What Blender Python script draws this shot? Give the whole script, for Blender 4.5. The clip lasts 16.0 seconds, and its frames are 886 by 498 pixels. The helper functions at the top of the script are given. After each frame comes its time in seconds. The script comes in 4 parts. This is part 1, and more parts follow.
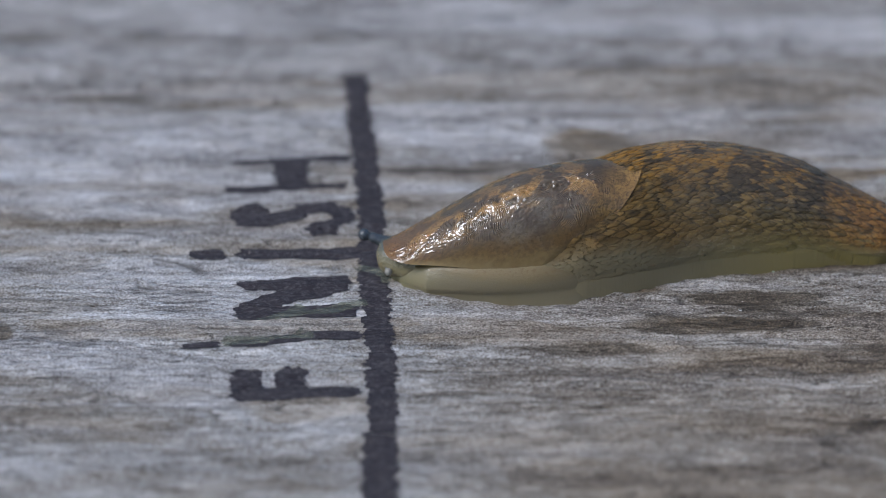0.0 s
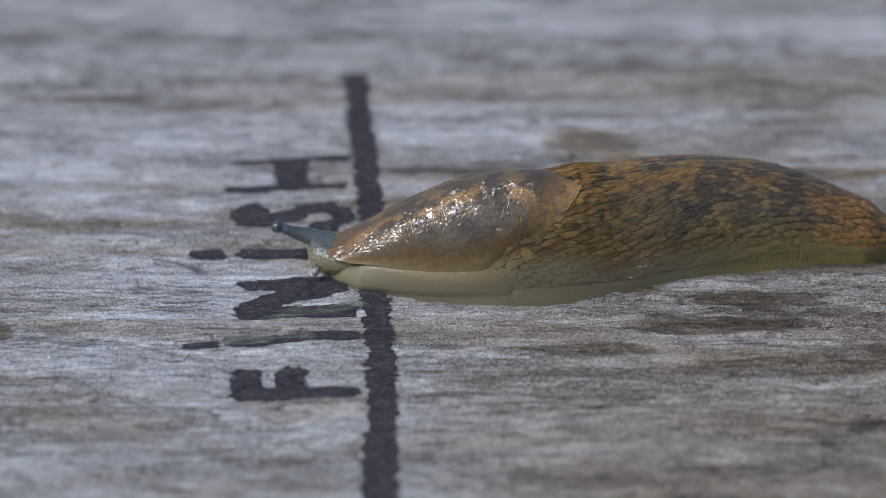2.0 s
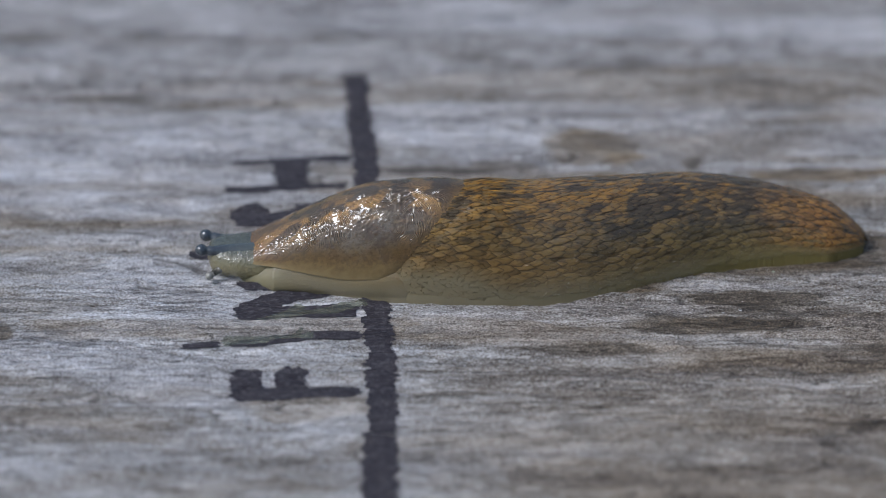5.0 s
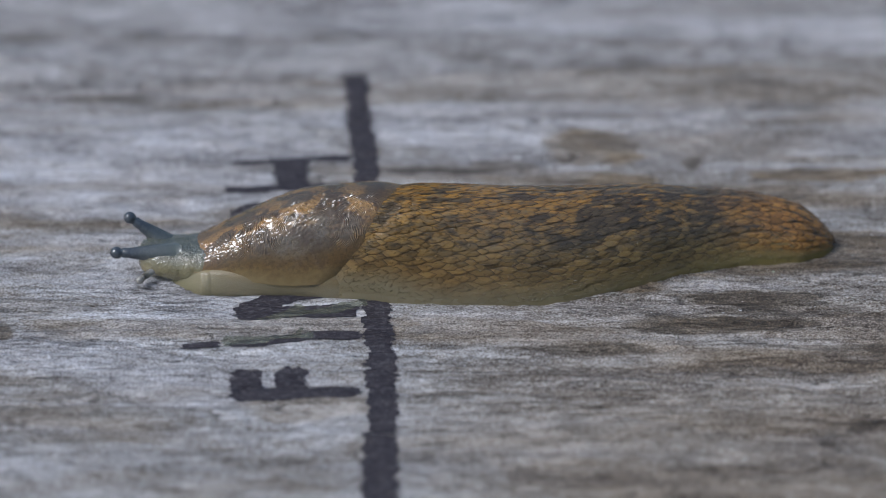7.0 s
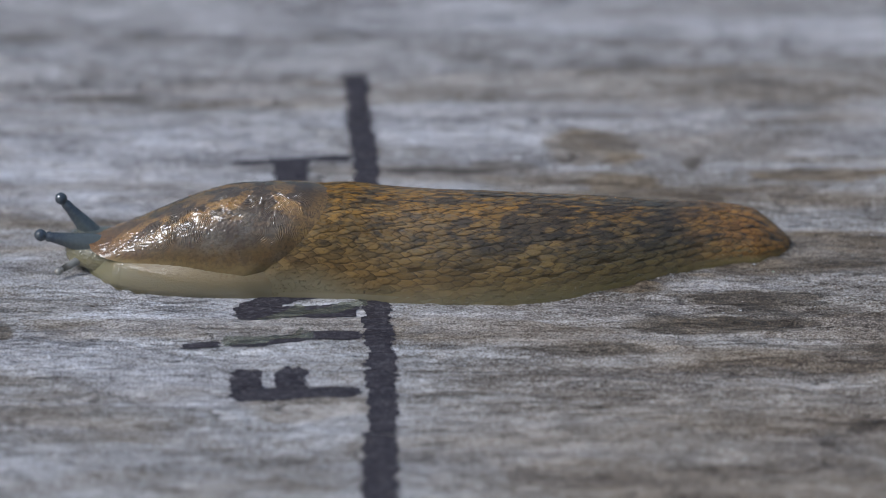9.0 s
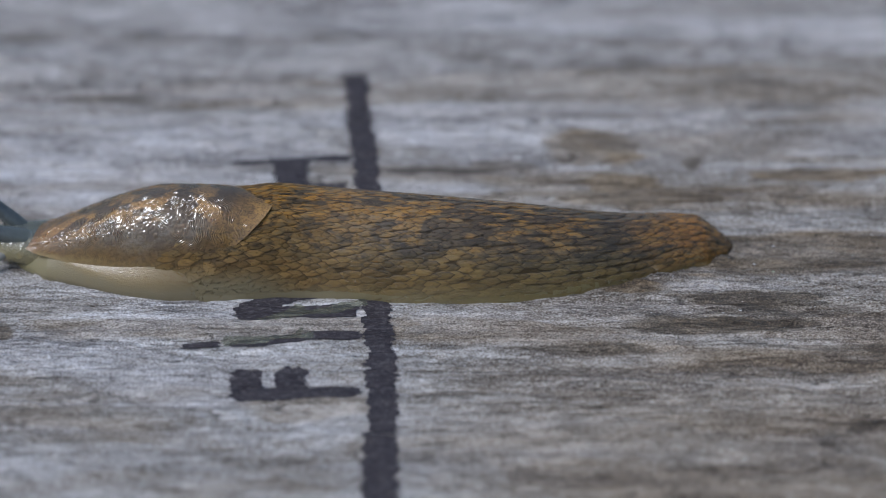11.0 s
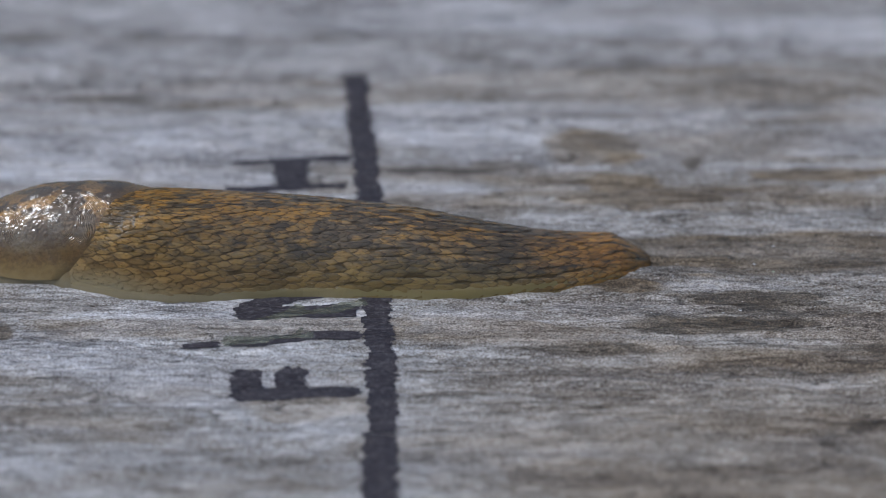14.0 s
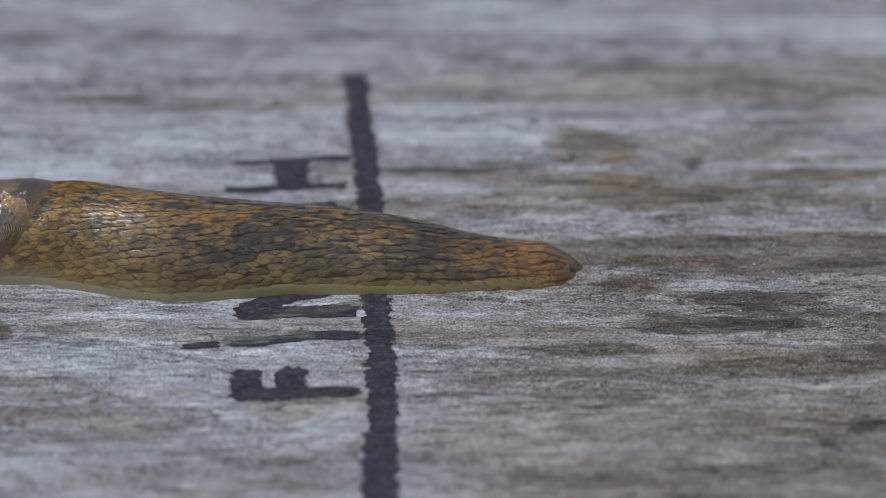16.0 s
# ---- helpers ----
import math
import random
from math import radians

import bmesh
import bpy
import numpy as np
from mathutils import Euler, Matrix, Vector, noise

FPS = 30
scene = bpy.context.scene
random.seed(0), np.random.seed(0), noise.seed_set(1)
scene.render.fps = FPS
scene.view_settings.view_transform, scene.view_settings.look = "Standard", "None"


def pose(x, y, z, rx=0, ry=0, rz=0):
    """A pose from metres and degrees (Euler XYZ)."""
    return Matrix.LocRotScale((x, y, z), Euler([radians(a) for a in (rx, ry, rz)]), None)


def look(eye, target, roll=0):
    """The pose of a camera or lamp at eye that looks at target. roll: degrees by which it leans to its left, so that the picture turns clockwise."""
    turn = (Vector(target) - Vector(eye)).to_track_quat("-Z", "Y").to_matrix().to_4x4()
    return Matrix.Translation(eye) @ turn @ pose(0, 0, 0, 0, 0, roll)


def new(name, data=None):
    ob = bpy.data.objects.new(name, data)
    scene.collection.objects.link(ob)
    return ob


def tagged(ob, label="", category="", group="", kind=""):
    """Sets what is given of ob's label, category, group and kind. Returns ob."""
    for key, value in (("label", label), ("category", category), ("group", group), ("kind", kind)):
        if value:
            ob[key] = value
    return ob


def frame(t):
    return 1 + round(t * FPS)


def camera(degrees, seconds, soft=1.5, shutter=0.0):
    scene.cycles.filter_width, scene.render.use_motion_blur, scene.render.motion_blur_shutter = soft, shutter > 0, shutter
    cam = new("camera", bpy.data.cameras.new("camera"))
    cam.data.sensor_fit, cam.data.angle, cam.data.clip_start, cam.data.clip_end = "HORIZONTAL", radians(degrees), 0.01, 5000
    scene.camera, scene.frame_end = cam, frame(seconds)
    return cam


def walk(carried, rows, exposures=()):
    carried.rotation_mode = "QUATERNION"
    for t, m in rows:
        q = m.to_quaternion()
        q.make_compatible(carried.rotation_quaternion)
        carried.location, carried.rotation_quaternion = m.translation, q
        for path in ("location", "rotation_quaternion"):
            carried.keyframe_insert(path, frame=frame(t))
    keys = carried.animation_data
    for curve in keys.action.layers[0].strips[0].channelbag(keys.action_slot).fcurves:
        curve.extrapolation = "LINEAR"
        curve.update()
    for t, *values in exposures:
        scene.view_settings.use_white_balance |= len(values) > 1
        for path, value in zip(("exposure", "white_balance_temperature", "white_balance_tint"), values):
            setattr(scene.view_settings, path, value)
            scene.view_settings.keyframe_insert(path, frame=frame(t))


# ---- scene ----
import math as _m

MM = 0.001

# ---------------------------------------------------------------- camera
cam = camera(18.0, 16.0, soft=0.8)
EYE, AIM = (0.0, -0.27864, 0.16087), (0.0, 0.0, 0.0)
cam.data.dof.use_dof = True
cam.data.dof.focus_distance = 0.3095
cam.data.dof.aperture_fstop = 14.0
walk(cam, [(0.0, look(EYE, AIM)), (16.0, look(EYE, AIM))], exposures=[(0.0, 0.15, 5600, 10), (16.0, 0.15, 5600, 10)])

# ---------------------------------------------------------------- light
SUN_EL, SUN_AZ = 50.0, 249.0
world = bpy.data.worlds.new("overcast_sky")
scene.world = world
world.use_nodes = True
sky = world.node_tree.nodes.new("ShaderNodeTexSky")
sky.sky_type = "NISHITA"
sky.sun_disc = False
sky.sun_elevation = radians(SUN_EL)
sky.sun_rotation = radians(SUN_AZ)
sky.air_density, sky.dust_density, sky.ozone_density = 1.6, 5.0, 1.0
background = world.node_tree.nodes["Background"]
background.inputs[1].default_value = 0.085
world.node_tree.links.new(sky.outputs[0], background.inputs[0])

sun = new("sun", bpy.data.lights.new("sun", "SUN"))
sun.data.energy = 1.6
sun.data.angle = radians(19)
sun.data.color = (1.0, 0.985, 0.965)
_d = Vector((_m.sin(radians(SUN_AZ)) * _m.cos(radians(SUN_EL)), _m.cos(radians(SUN_AZ)) * _m.cos(radians(SUN_EL)), _m.sin(radians(SUN_EL))))
sun.matrix_world = look(_d, (0, 0, 0))


# ---------------------------------------------------------------- small tools
def hash2(i, j, seed):
    n = (i.astype(np.int64) * 374761393 + j.astype(np.int64) * 668265263 + seed * 1442695041) & 0x7FFFFFFF
    n = ((n ^ (n >> 13)) * 1274126177) & 0x7FFFFFFF
    n = ((n ^ (n >> 16)) * 1103515245 + 12345) & 0x7FFFFFFF
    return (n >> 7) / float(0x7FFFFFFF >> 7) * 2 - 1


def vnoise(x, y, seed=0):
    """Smooth noise in -1..1 on numpy arrays."""
    x, y = np.broadcast_arrays(np.asarray(x, float), np.asarray(y, float))
    i, j = np.floor(x), np.floor(y)
    u, v = x - i, y - j
    u, v = u * u * u * (u * (6 * u - 15) + 10), v * v * v * (v * (6 * v - 15) + 10)
    a, b = hash2(i, j, seed), hash2(i + 1, j, seed)
    c, d = hash2(i, j + 1, seed), hash2(i + 1, j + 1, seed)
    return (a * (1 - u) + b * u) * (1 - v) + (c * (1 - u) + d * u) * v


def fbm(x, y, seed=0, octaves=3):
    total, amp = 0.0, 1.0
    for k in range(octaves):
        total = total + amp * vnoise(x * 2 ** k, y * 2 ** k, seed + 17 * k)
        amp *= 0.5
    return total / (2 - 0.5 ** (octaves - 1))


def step(lo, hi, x):
    u = np.clip((x - lo) / (hi - lo), 0, 1)
    return u * u * (3 - 2 * u)


def mesh_of(name, verts, faces, uv=None, smooth=True, floats=None):
    """A mesh in metres from millimetres; uv and floats are per vertex."""
    me = bpy.data.meshes.new(name)
    verts = np.asarray(verts, float) * MM
    me.from_pydata(verts.tolist(), [], faces if isinstance(faces, list) else faces.tolist())
    me.polygons.foreach_set("use_smooth", [smooth] * len(me.polygons))
    if uv is not None:
        layer = me.uv_layers.new(name="skin")
        idx = np.empty(len(me.loops), int)
        me.loops.foreach_get("vertex_index", idx)
        layer.data.foreach_set("uv", np.asarray(uv, float)[idx].ravel())
    for key, values in (floats or {}).items():
        me.attributes.new(key, "FLOAT", "POINT").data.foreach_set("value", np.asarray(values, float).ravel())
    me.update()
    return me


def grid_faces(nu, nv, wrap=False, start=0):
    i, j = np.meshgrid(np.arange(nu - 1), np.arange(nv if wrap else nv - 1), indexing="ij")
    k = (j + 1) % nv
    return (np.stack([i * nv + j, (i + 1) * nv + j, (i + 1) * nv + k, i * nv + k], -1).reshape(-1, 4) + start)


def part(name, mesh, material, parent=None, label=""):
    ob = new(name, mesh)
    if not mesh.materials:
        mesh.materials.append(material)
    if parent is not None:
        ob.parent = parent
    return tagged(ob, label)


class Nodes:
    """A short way to write node materials."""

    def __init__(self, name, roughness=0.6):
        self.mat = bpy.data.materials.new(name)
        self.mat.use_nodes = True
        self.nt = self.mat.node_tree
        self.out = self.nt.nodes["Principled BSDF"]
        self.out.inputs["Roughness"].default_value = roughness

    def put(self, socket, value):
        if isinstance(value, bpy.types.NodeSocket):
            self.nt.links.new(value, socket)
        elif isinstance(value, tuple) and len(value) == 3 and socket.type == "RGBA":
            socket.default_value = (*value, 1)
        else:
            socket.default_value = value

    def set(self, **kw):
        for key, value in kw.items():
            self.put(self.out.inputs[key.replace("_", " ")], value)

    def coord(self, kind="Object"):
        return self.nt.nodes.new("ShaderNodeTexCoord").outputs[kind]

    def attr(self, name):
        n = self.nt.nodes.new("ShaderNodeAttribute")
        n.attribute_name = name
        return n.outputs["Fac"]

    def scaled(self, vec, scale, shift=(0, 0, 0), turn=0.0):
        n = self.nt.nodes.new("ShaderNodeMapping")
        n.inputs["Scale"].default_value = scale
        n.inputs["Location"].default_value = shift
        n.inputs["Rotation"].default_value = (0, 0, turn)
        self.nt.links.new(vec, n.inputs["Vector"])
        return n.outputs[0]

    def noise(self, vec, scale=1.0, detail=4.0, rough=0.55, warp=0.0):
        n = self.nt.nodes.new("ShaderNodeTexNoise")
        self.nt.links.new(vec, n.inputs["Vector"])
        n.inputs["Scale"].default_value, n.inputs["Detail"].default_value = scale, detail
        n.inputs["Roughness"].default_value, n.inputs["Distortion"].default_value = rough, warp
        return n.outputs["Fac"]

    def spots(self, vec, scale, randomness=1.0):
        n = self.nt.nodes.new("ShaderNodeTexVoronoi")
        self.nt.links.new(vec, n.inputs["Vector"])
        n.inputs["Scale"].default_value, n.inputs["Randomness"].default_value = scale, randomness
        return n.outputs["Distance"]

    def ramp(self, fac, *stops):
        n = self.nt.nodes.new("ShaderNodeValToRGB")
        top = max(1.0, max(pos for pos, _ in stops))
        if top > 1:
            fac, stops = self.math("MULTIPLY", fac, 1 / top), [(pos / top, col) for pos, col in stops]
        self.put(n.inputs[0], fac)
        e = n.color_ramp.elements
        while len(e) < len(stops):
            e.new(0.5)
        for el, (pos, col) in zip(e, stops):
            el.position = pos
            el.color = (*col, 1) if isinstance(col, tuple) else (col, col, col, 1)
        return n.outputs[0]

    def mix(self, fac, a, b, blend="MIX"):
        n = self.nt.nodes.new("ShaderNodeMix")
        n.data_type, n.blend_type = "RGBA", blend
        self.put(n.inputs[0], fac)
        self.put(n.inputs[6], a)
        self.put(n.inputs[7], b)
        return n.outputs[2]

    def math(self, op, a, b=0.0, c=0.0):
        n = self.nt.nodes.new("ShaderNodeMath")
        n.operation = op
        for socket, value in zip(n.inputs, (a, b, c)):
            self.put(socket, value)
        return n.outputs[0]

    def split(self, vec):
        n = self.nt.nodes.new("ShaderNodeSeparateXYZ")
        self.nt.links.new(vec, n.inputs[0])
        return n.outputs

    def island(self):
        return self.nt.nodes.new("ShaderNodeNewGeometry").outputs["Random Per Island"]

    def bump(self, height, distance, strength=1.0):
        n = self.nt.nodes.new("ShaderNodeBump")
        n.inputs["Distance"].default_value, n.inputs["Strength"].default_value = distance, strength
        self.put(n.inputs["Height"], height)
        self.nt.links.new(n.outputs[0], self.out.inputs["Normal"])
        self.nt.links.new(n.outputs[0], self.out.inputs["Coat Normal"])


# ---------------------------------------------------------------- materials
def wood_material(name, seed, warm):
    """Weathered grey softwood; dirt, damp, pale bleaching and a darker right side come from the surface's own fields.
    """
    n = Nodes(name, 0.75)
    c = n.coord()
    broad = n.noise(n.scaled(c, (34, 170, 170), (seed, 0, 0)), 1.0, 6, 0.6, 0.8)
    streak = n.noise(n.scaled(c, (140, 760, 760), (0, seed, 0)), 1.0, 7, 0.66, 0.9)
    fibre = n.noise(n.scaled(c, (900, 3000, 3000), (seed, seed, 0)), 1.0, 5, 0.7, 0.6)
    speck = n.noise(n.scaled(c, (3600, 4600, 4600)), 1.0, 4, 0.75)
    split_a = n.noise(n.scaled(c, (42, 620, 620), (seed, 3, 0)), 1.0, 5, 0.55, 0.6)
    split_b = n.noise(n.scaled(c, (150, 1900, 1900), (seed, 8, 0)), 1.0, 5, 0.55, 0.6)
    where = n.noise(n.scaled(c, (60, 260, 260), (seed, 5, 0)), 1.0, 3, 0.5)
    check_a = n.math("MULTIPLY", n.ramp(n.math("ABSOLUTE", n.math("SUBTRACT", split_a, 0.5)), (0.004, 1.0), (0.018, 0.0)), n.ramp(where, (0.44, 0.0), (0.56, 1.0)))
    check_b = n.math("MULTIPLY", n.ramp(n.math("ABSOLUTE", n.math("SUBTRACT", split_b, 0.5)), (0.006, 1.0), (0.028, 0.0)), n.ramp(where, (0.40, 1.0), (0.54, 0.0)))
    check = n.math("MAXIMUM", check_a, n.math("MULTIPLY", check_b, 0.8))
    total = n.math("ADD", n.math("MULTIPLY", broad, 1.7), n.math("MULTIPLY", streak, 1.35))
    blotch = n.noise(n.scaled(c, (260, 480, 480), (seed, 1, 0)), 1.0, 5, 0.68, 0.7)
    total = n.math("ADD", total, n.math("MULTIPLY", blotch, 0.75))
    total = n.math("ADD", total, n.math("ADD", n.math("MULTIPLY", fibre, 1.35), n.math("MULTIPLY", speck, 3.6)))
    total = n.math("SUBTRACT", n.math("MULTIPLY", total, 0.62), 2.16)
    total = n.math("SUBTRACT", total, n.math("MULTIPLY", n.attr("dark_right"), 0.15))
    # narrow shadows along the fine checks, put into the wood colour
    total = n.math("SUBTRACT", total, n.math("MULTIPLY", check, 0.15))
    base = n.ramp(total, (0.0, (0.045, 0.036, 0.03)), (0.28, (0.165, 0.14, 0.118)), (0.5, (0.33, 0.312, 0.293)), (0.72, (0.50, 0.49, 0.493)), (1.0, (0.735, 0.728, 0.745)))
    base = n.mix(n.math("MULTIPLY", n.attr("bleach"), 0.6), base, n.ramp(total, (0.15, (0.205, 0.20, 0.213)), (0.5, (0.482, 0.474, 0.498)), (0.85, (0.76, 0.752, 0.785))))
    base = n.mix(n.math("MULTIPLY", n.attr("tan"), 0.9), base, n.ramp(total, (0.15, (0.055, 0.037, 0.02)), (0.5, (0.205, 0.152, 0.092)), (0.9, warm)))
    base = n.mix(n.math("MULTIPLY", n.attr("dark_right"), 0.55), base, (1.0, 0.91, 0.78), "MULTIPLY")
    # shade inside the cracks is put into the colour as near black
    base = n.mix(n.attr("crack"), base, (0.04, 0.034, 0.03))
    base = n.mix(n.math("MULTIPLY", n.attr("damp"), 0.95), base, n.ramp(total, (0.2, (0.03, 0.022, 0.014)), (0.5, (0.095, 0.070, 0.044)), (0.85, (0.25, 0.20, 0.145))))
    n.set(Base_Color=base)
    n.set(Roughness=n.math("SUBTRACT", 0.72, n.math("MULTIPLY", n.attr("damp"), 0.3)))
    n.out.inputs["Specular IOR Level"].default_value = 0.5
    hgt = n.math("SUBTRACT", n.math("MULTIPLY", fibre, 0.45), n.math("MULTIPLY", check, 0.35))
    hgt = n.math("ADD", hgt, n.math("ADD", n.math("MULTIPLY", streak, 0.5), n.math("MULTIPLY", speck, 0.25)))
    n.bump(hgt, 0.0005, 1.0)
    return n.mat


def ink_material():
    n = Nodes("marker_ink", 0.6)
    c = n.coord()
    fibre = n.noise(n.scaled(c, (420, 4200, 4200)), 1.0, 5, 0.7)
    speck = n.noise(n.scaled(c, (1900, 3300, 3300)), 1.0, 3, 0.6)
    base = n.mix(n.ramp(fibre, (0.52, 0.0), (0.82, 0.5)), (0.028, 0.024, 0.031), (0.085, 0.076, 0.088))
    grain = n.noise(n.scaled(c, (1500, 2600, 2600), (7, 0, 0)), 1.0, 6, 0.75)
    base = n.mix(n.ramp(grain, (0.50, 0.0), (0.66, 0.7)), base, (0.115, 0.108, 0.118))
    base = n.mix(n.ramp(speck, (0.55, 0.0), (0.72, 0.7)), base, (0.17, 0.163, 0.17))
    n.set(Base_Color=base)
    n.out.inputs["Specular IOR Level"].default_value = 0.25
    n.bump(n.math("ADD", fibre, n.math("MULTIPLY", speck, 0.5)), 0.00022, 0.9)
    return n.mat


def skin_finish(n, rough, sss, radius):
    n.out.inputs["Subsurface Weight"].default_value = sss
    n.out.inputs["Subsurface Radius"].default_value = radius
    n.out.inputs["Subsurface Scale"].default_value = 0.001
    n.out.inputs["Roughness"].default_value = rough
    n.out.inputs["Coat Weight"].default_value = 0.35
    n.out.inputs["Coat Roughness"].default_value = 0.12


PALE = (0.212, 0.180, 0.110)      # the foot and the lower flank
TAN = (0.205, 0.130, 0.047)      # the mantle's lower side
HEM = (0.225, 0.170, 0.083)      # where mantle and flank meet


def flank_colour(n, u, soft):
    """Tan under the mantle's edge, pale towards the foot; the field says how far below that edge a place lies."""
    d = n.math("ADD", n.attr("below"), n.math("MULTIPLY_ADD", soft, 0.10, -0.05))
    col = n.mix(n.ramp(n.math("ADD", d, 0.1), (0.08, 0.0), (0.20, 1.0)), n.mix(n.ramp(u, (0.15, 0.0), (0.20, 1.0)), HEM, (0.165, 0.118, 0.052)), PALE)
    return n.mix(n.ramp(u, (0.0, 0.8), (0.06, 0.0)), col, (0.20, 0.185, 0.095)), d


def back_pigment(n, groove):
    """Blotched brown back: skin coordinates in centimetres, u along the body, v down from the back's ridge."""
    uv = n.coord("UV")
    u, v, _ = n.split(uv)
    u = n.math("MULTIPLY", u, 0.1)
    side = n.math("ABSOLUTE", v)
    blot = n.noise(n.scaled(uv, (1.5, 2.6, 1)), 1.0, 4, 0.6, 0.6)
    blot2 = n.noise(n.scaled(uv, (4.2, 9.0, 1), (5, 2, 0)), 1.0, 3, 0.55, 0.4)
    cell = n.noise(n.scaled(uv, (7.0, 15.0, 1), (9, 4, 0)), 1.0, 3, 0.6)
    warm = n.mix(n.ramp(side, (0.2, 0.0), (0.8, 1.0)), (0.255, 0.134, 0.024), (0.190, 0.124, 0.043))
    warm = n.mix(n.ramp(cell, (0.46, 0.0), (0.62, 0.75)), warm, (0.145, 0.109, 0.058))
    dark = (0.058, 0.045, 0.028)
    rear = n.ramp(u, (0.30, 0.0), (0.60, 1.0))
    sum_ = n.math("ADD", n.math("MULTIPLY", blot, 0.55), n.math("MULTIPLY", blot2, 0.5))
    sum_ = n.math("SUBTRACT", sum_, n.math("MULTIPLY", rear, 0.065))
    lines = n.noise(n.scaled(uv, (1.6, 16.0, 1), (2, 9, 0)), 1.0, 3, 0.6, 0.4)
    crest = n.ramp(side, (0.1, 1.0), (0.55, 0.0))
    sum_ = n.math("ADD", sum_, n.math("MULTIPLY", crest, n.math("MULTIPLY_ADD", lines, 0.7, -0.35)))
    sum_ = n.math("ADD", sum_, n.math("MULTIPLY_ADD", cell, 0.16, -0.08))
    col = n.mix(n.ramp(sum_, (0.455, 0.90), (0.535, 0.0)), warm, dark)
    low = n.ramp(n.math("ADD", side, n.math("MULTIPLY", blot2, 0.25)), (0.85, 0.0), (1.15, 1.0))
    col = n.mix(n.math("MULTIPLY", low, 0.8), col, n.mix(rear, (0.195, 0.122, 0.043), (0.18, 0.130, 0.043)))
    tip = n.ramp(u, (0.64, 0.0), (0.75, 0.85))
    col = n.mix(n.math("MULTIPLY", tip, n.ramp(blot2, (0.36, 0.0), (0.50, 1.0))), col, (0.30, 0.14, 0.024))
    front = n.math("MINIMUM", n.math("MAXIMUM", n.math("MULTIPLY_ADD", u, -2.0, 0.63), 0.0), 0.12)
    depth = n.math("ADD", n.math("ADD", side, front), n.math("MULTIPLY_ADD", blot2, 0.12, -0.06))
    belly = n.ramp(depth, (1.07, 0.0), (1.29, 1.0))
    pale = n.mix(rear, PALE, (0.205, 0.168, 0.062))
    if not groove:
        tone = n.attr("tone")
        col = n.mix(0.7, col, n.ramp(tone, (0.0, (0.30, 0.30, 0.31)), (1.0, (0.70, 0.67, 0.62))), "OVERLAY")
        col = n.mix(belly, col, pale)
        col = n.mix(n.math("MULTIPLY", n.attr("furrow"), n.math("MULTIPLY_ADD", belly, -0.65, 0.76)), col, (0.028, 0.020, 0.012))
    else:
        col = n.mix(belly, col, pale)
        col = n.mix(n.math("MULTIPLY", n.math("MULTIPLY_ADD", n.ramp(depth, (0.95, 0.0), (1.18, 1.0)), -0.75, 0.78), n.ramp(u, (0.70, 1.0), (0.78, 0.3))), col, (0.048, 0.033, 0.017))
    neck = n.math("MULTIPLY", n.ramp(u, (0.19, 1.0), (0.25, 0.0)), n.ramp(n.attr("below"), (-0.02, 0.0), (0.10, 1.0)))
    col = n.mix(neck, col, flank_colour(n, u, n.noise(n.scaled(uv, (4, 9, 1)), 1.0, 3, 0.5))[0])
    fine = n.noise(n.scaled(uv, (26, 48, 1)), 1.0, 4, 0.65)
    fleck = n.noise(n.scaled(uv, (20, 40, 1), (3, 1, 0)), 1.0, 3, 0.65)
    n.set(Base_Color=col)
    bead = n.ramp(fleck, (0.57, 0.0), (0.68, 1.0))
    n.bump(n.math("ADD", n.math("MULTIPLY", fine, 0.3), n.math("MULTIPLY", bead, 1.2)), 0.00015, 0.85)


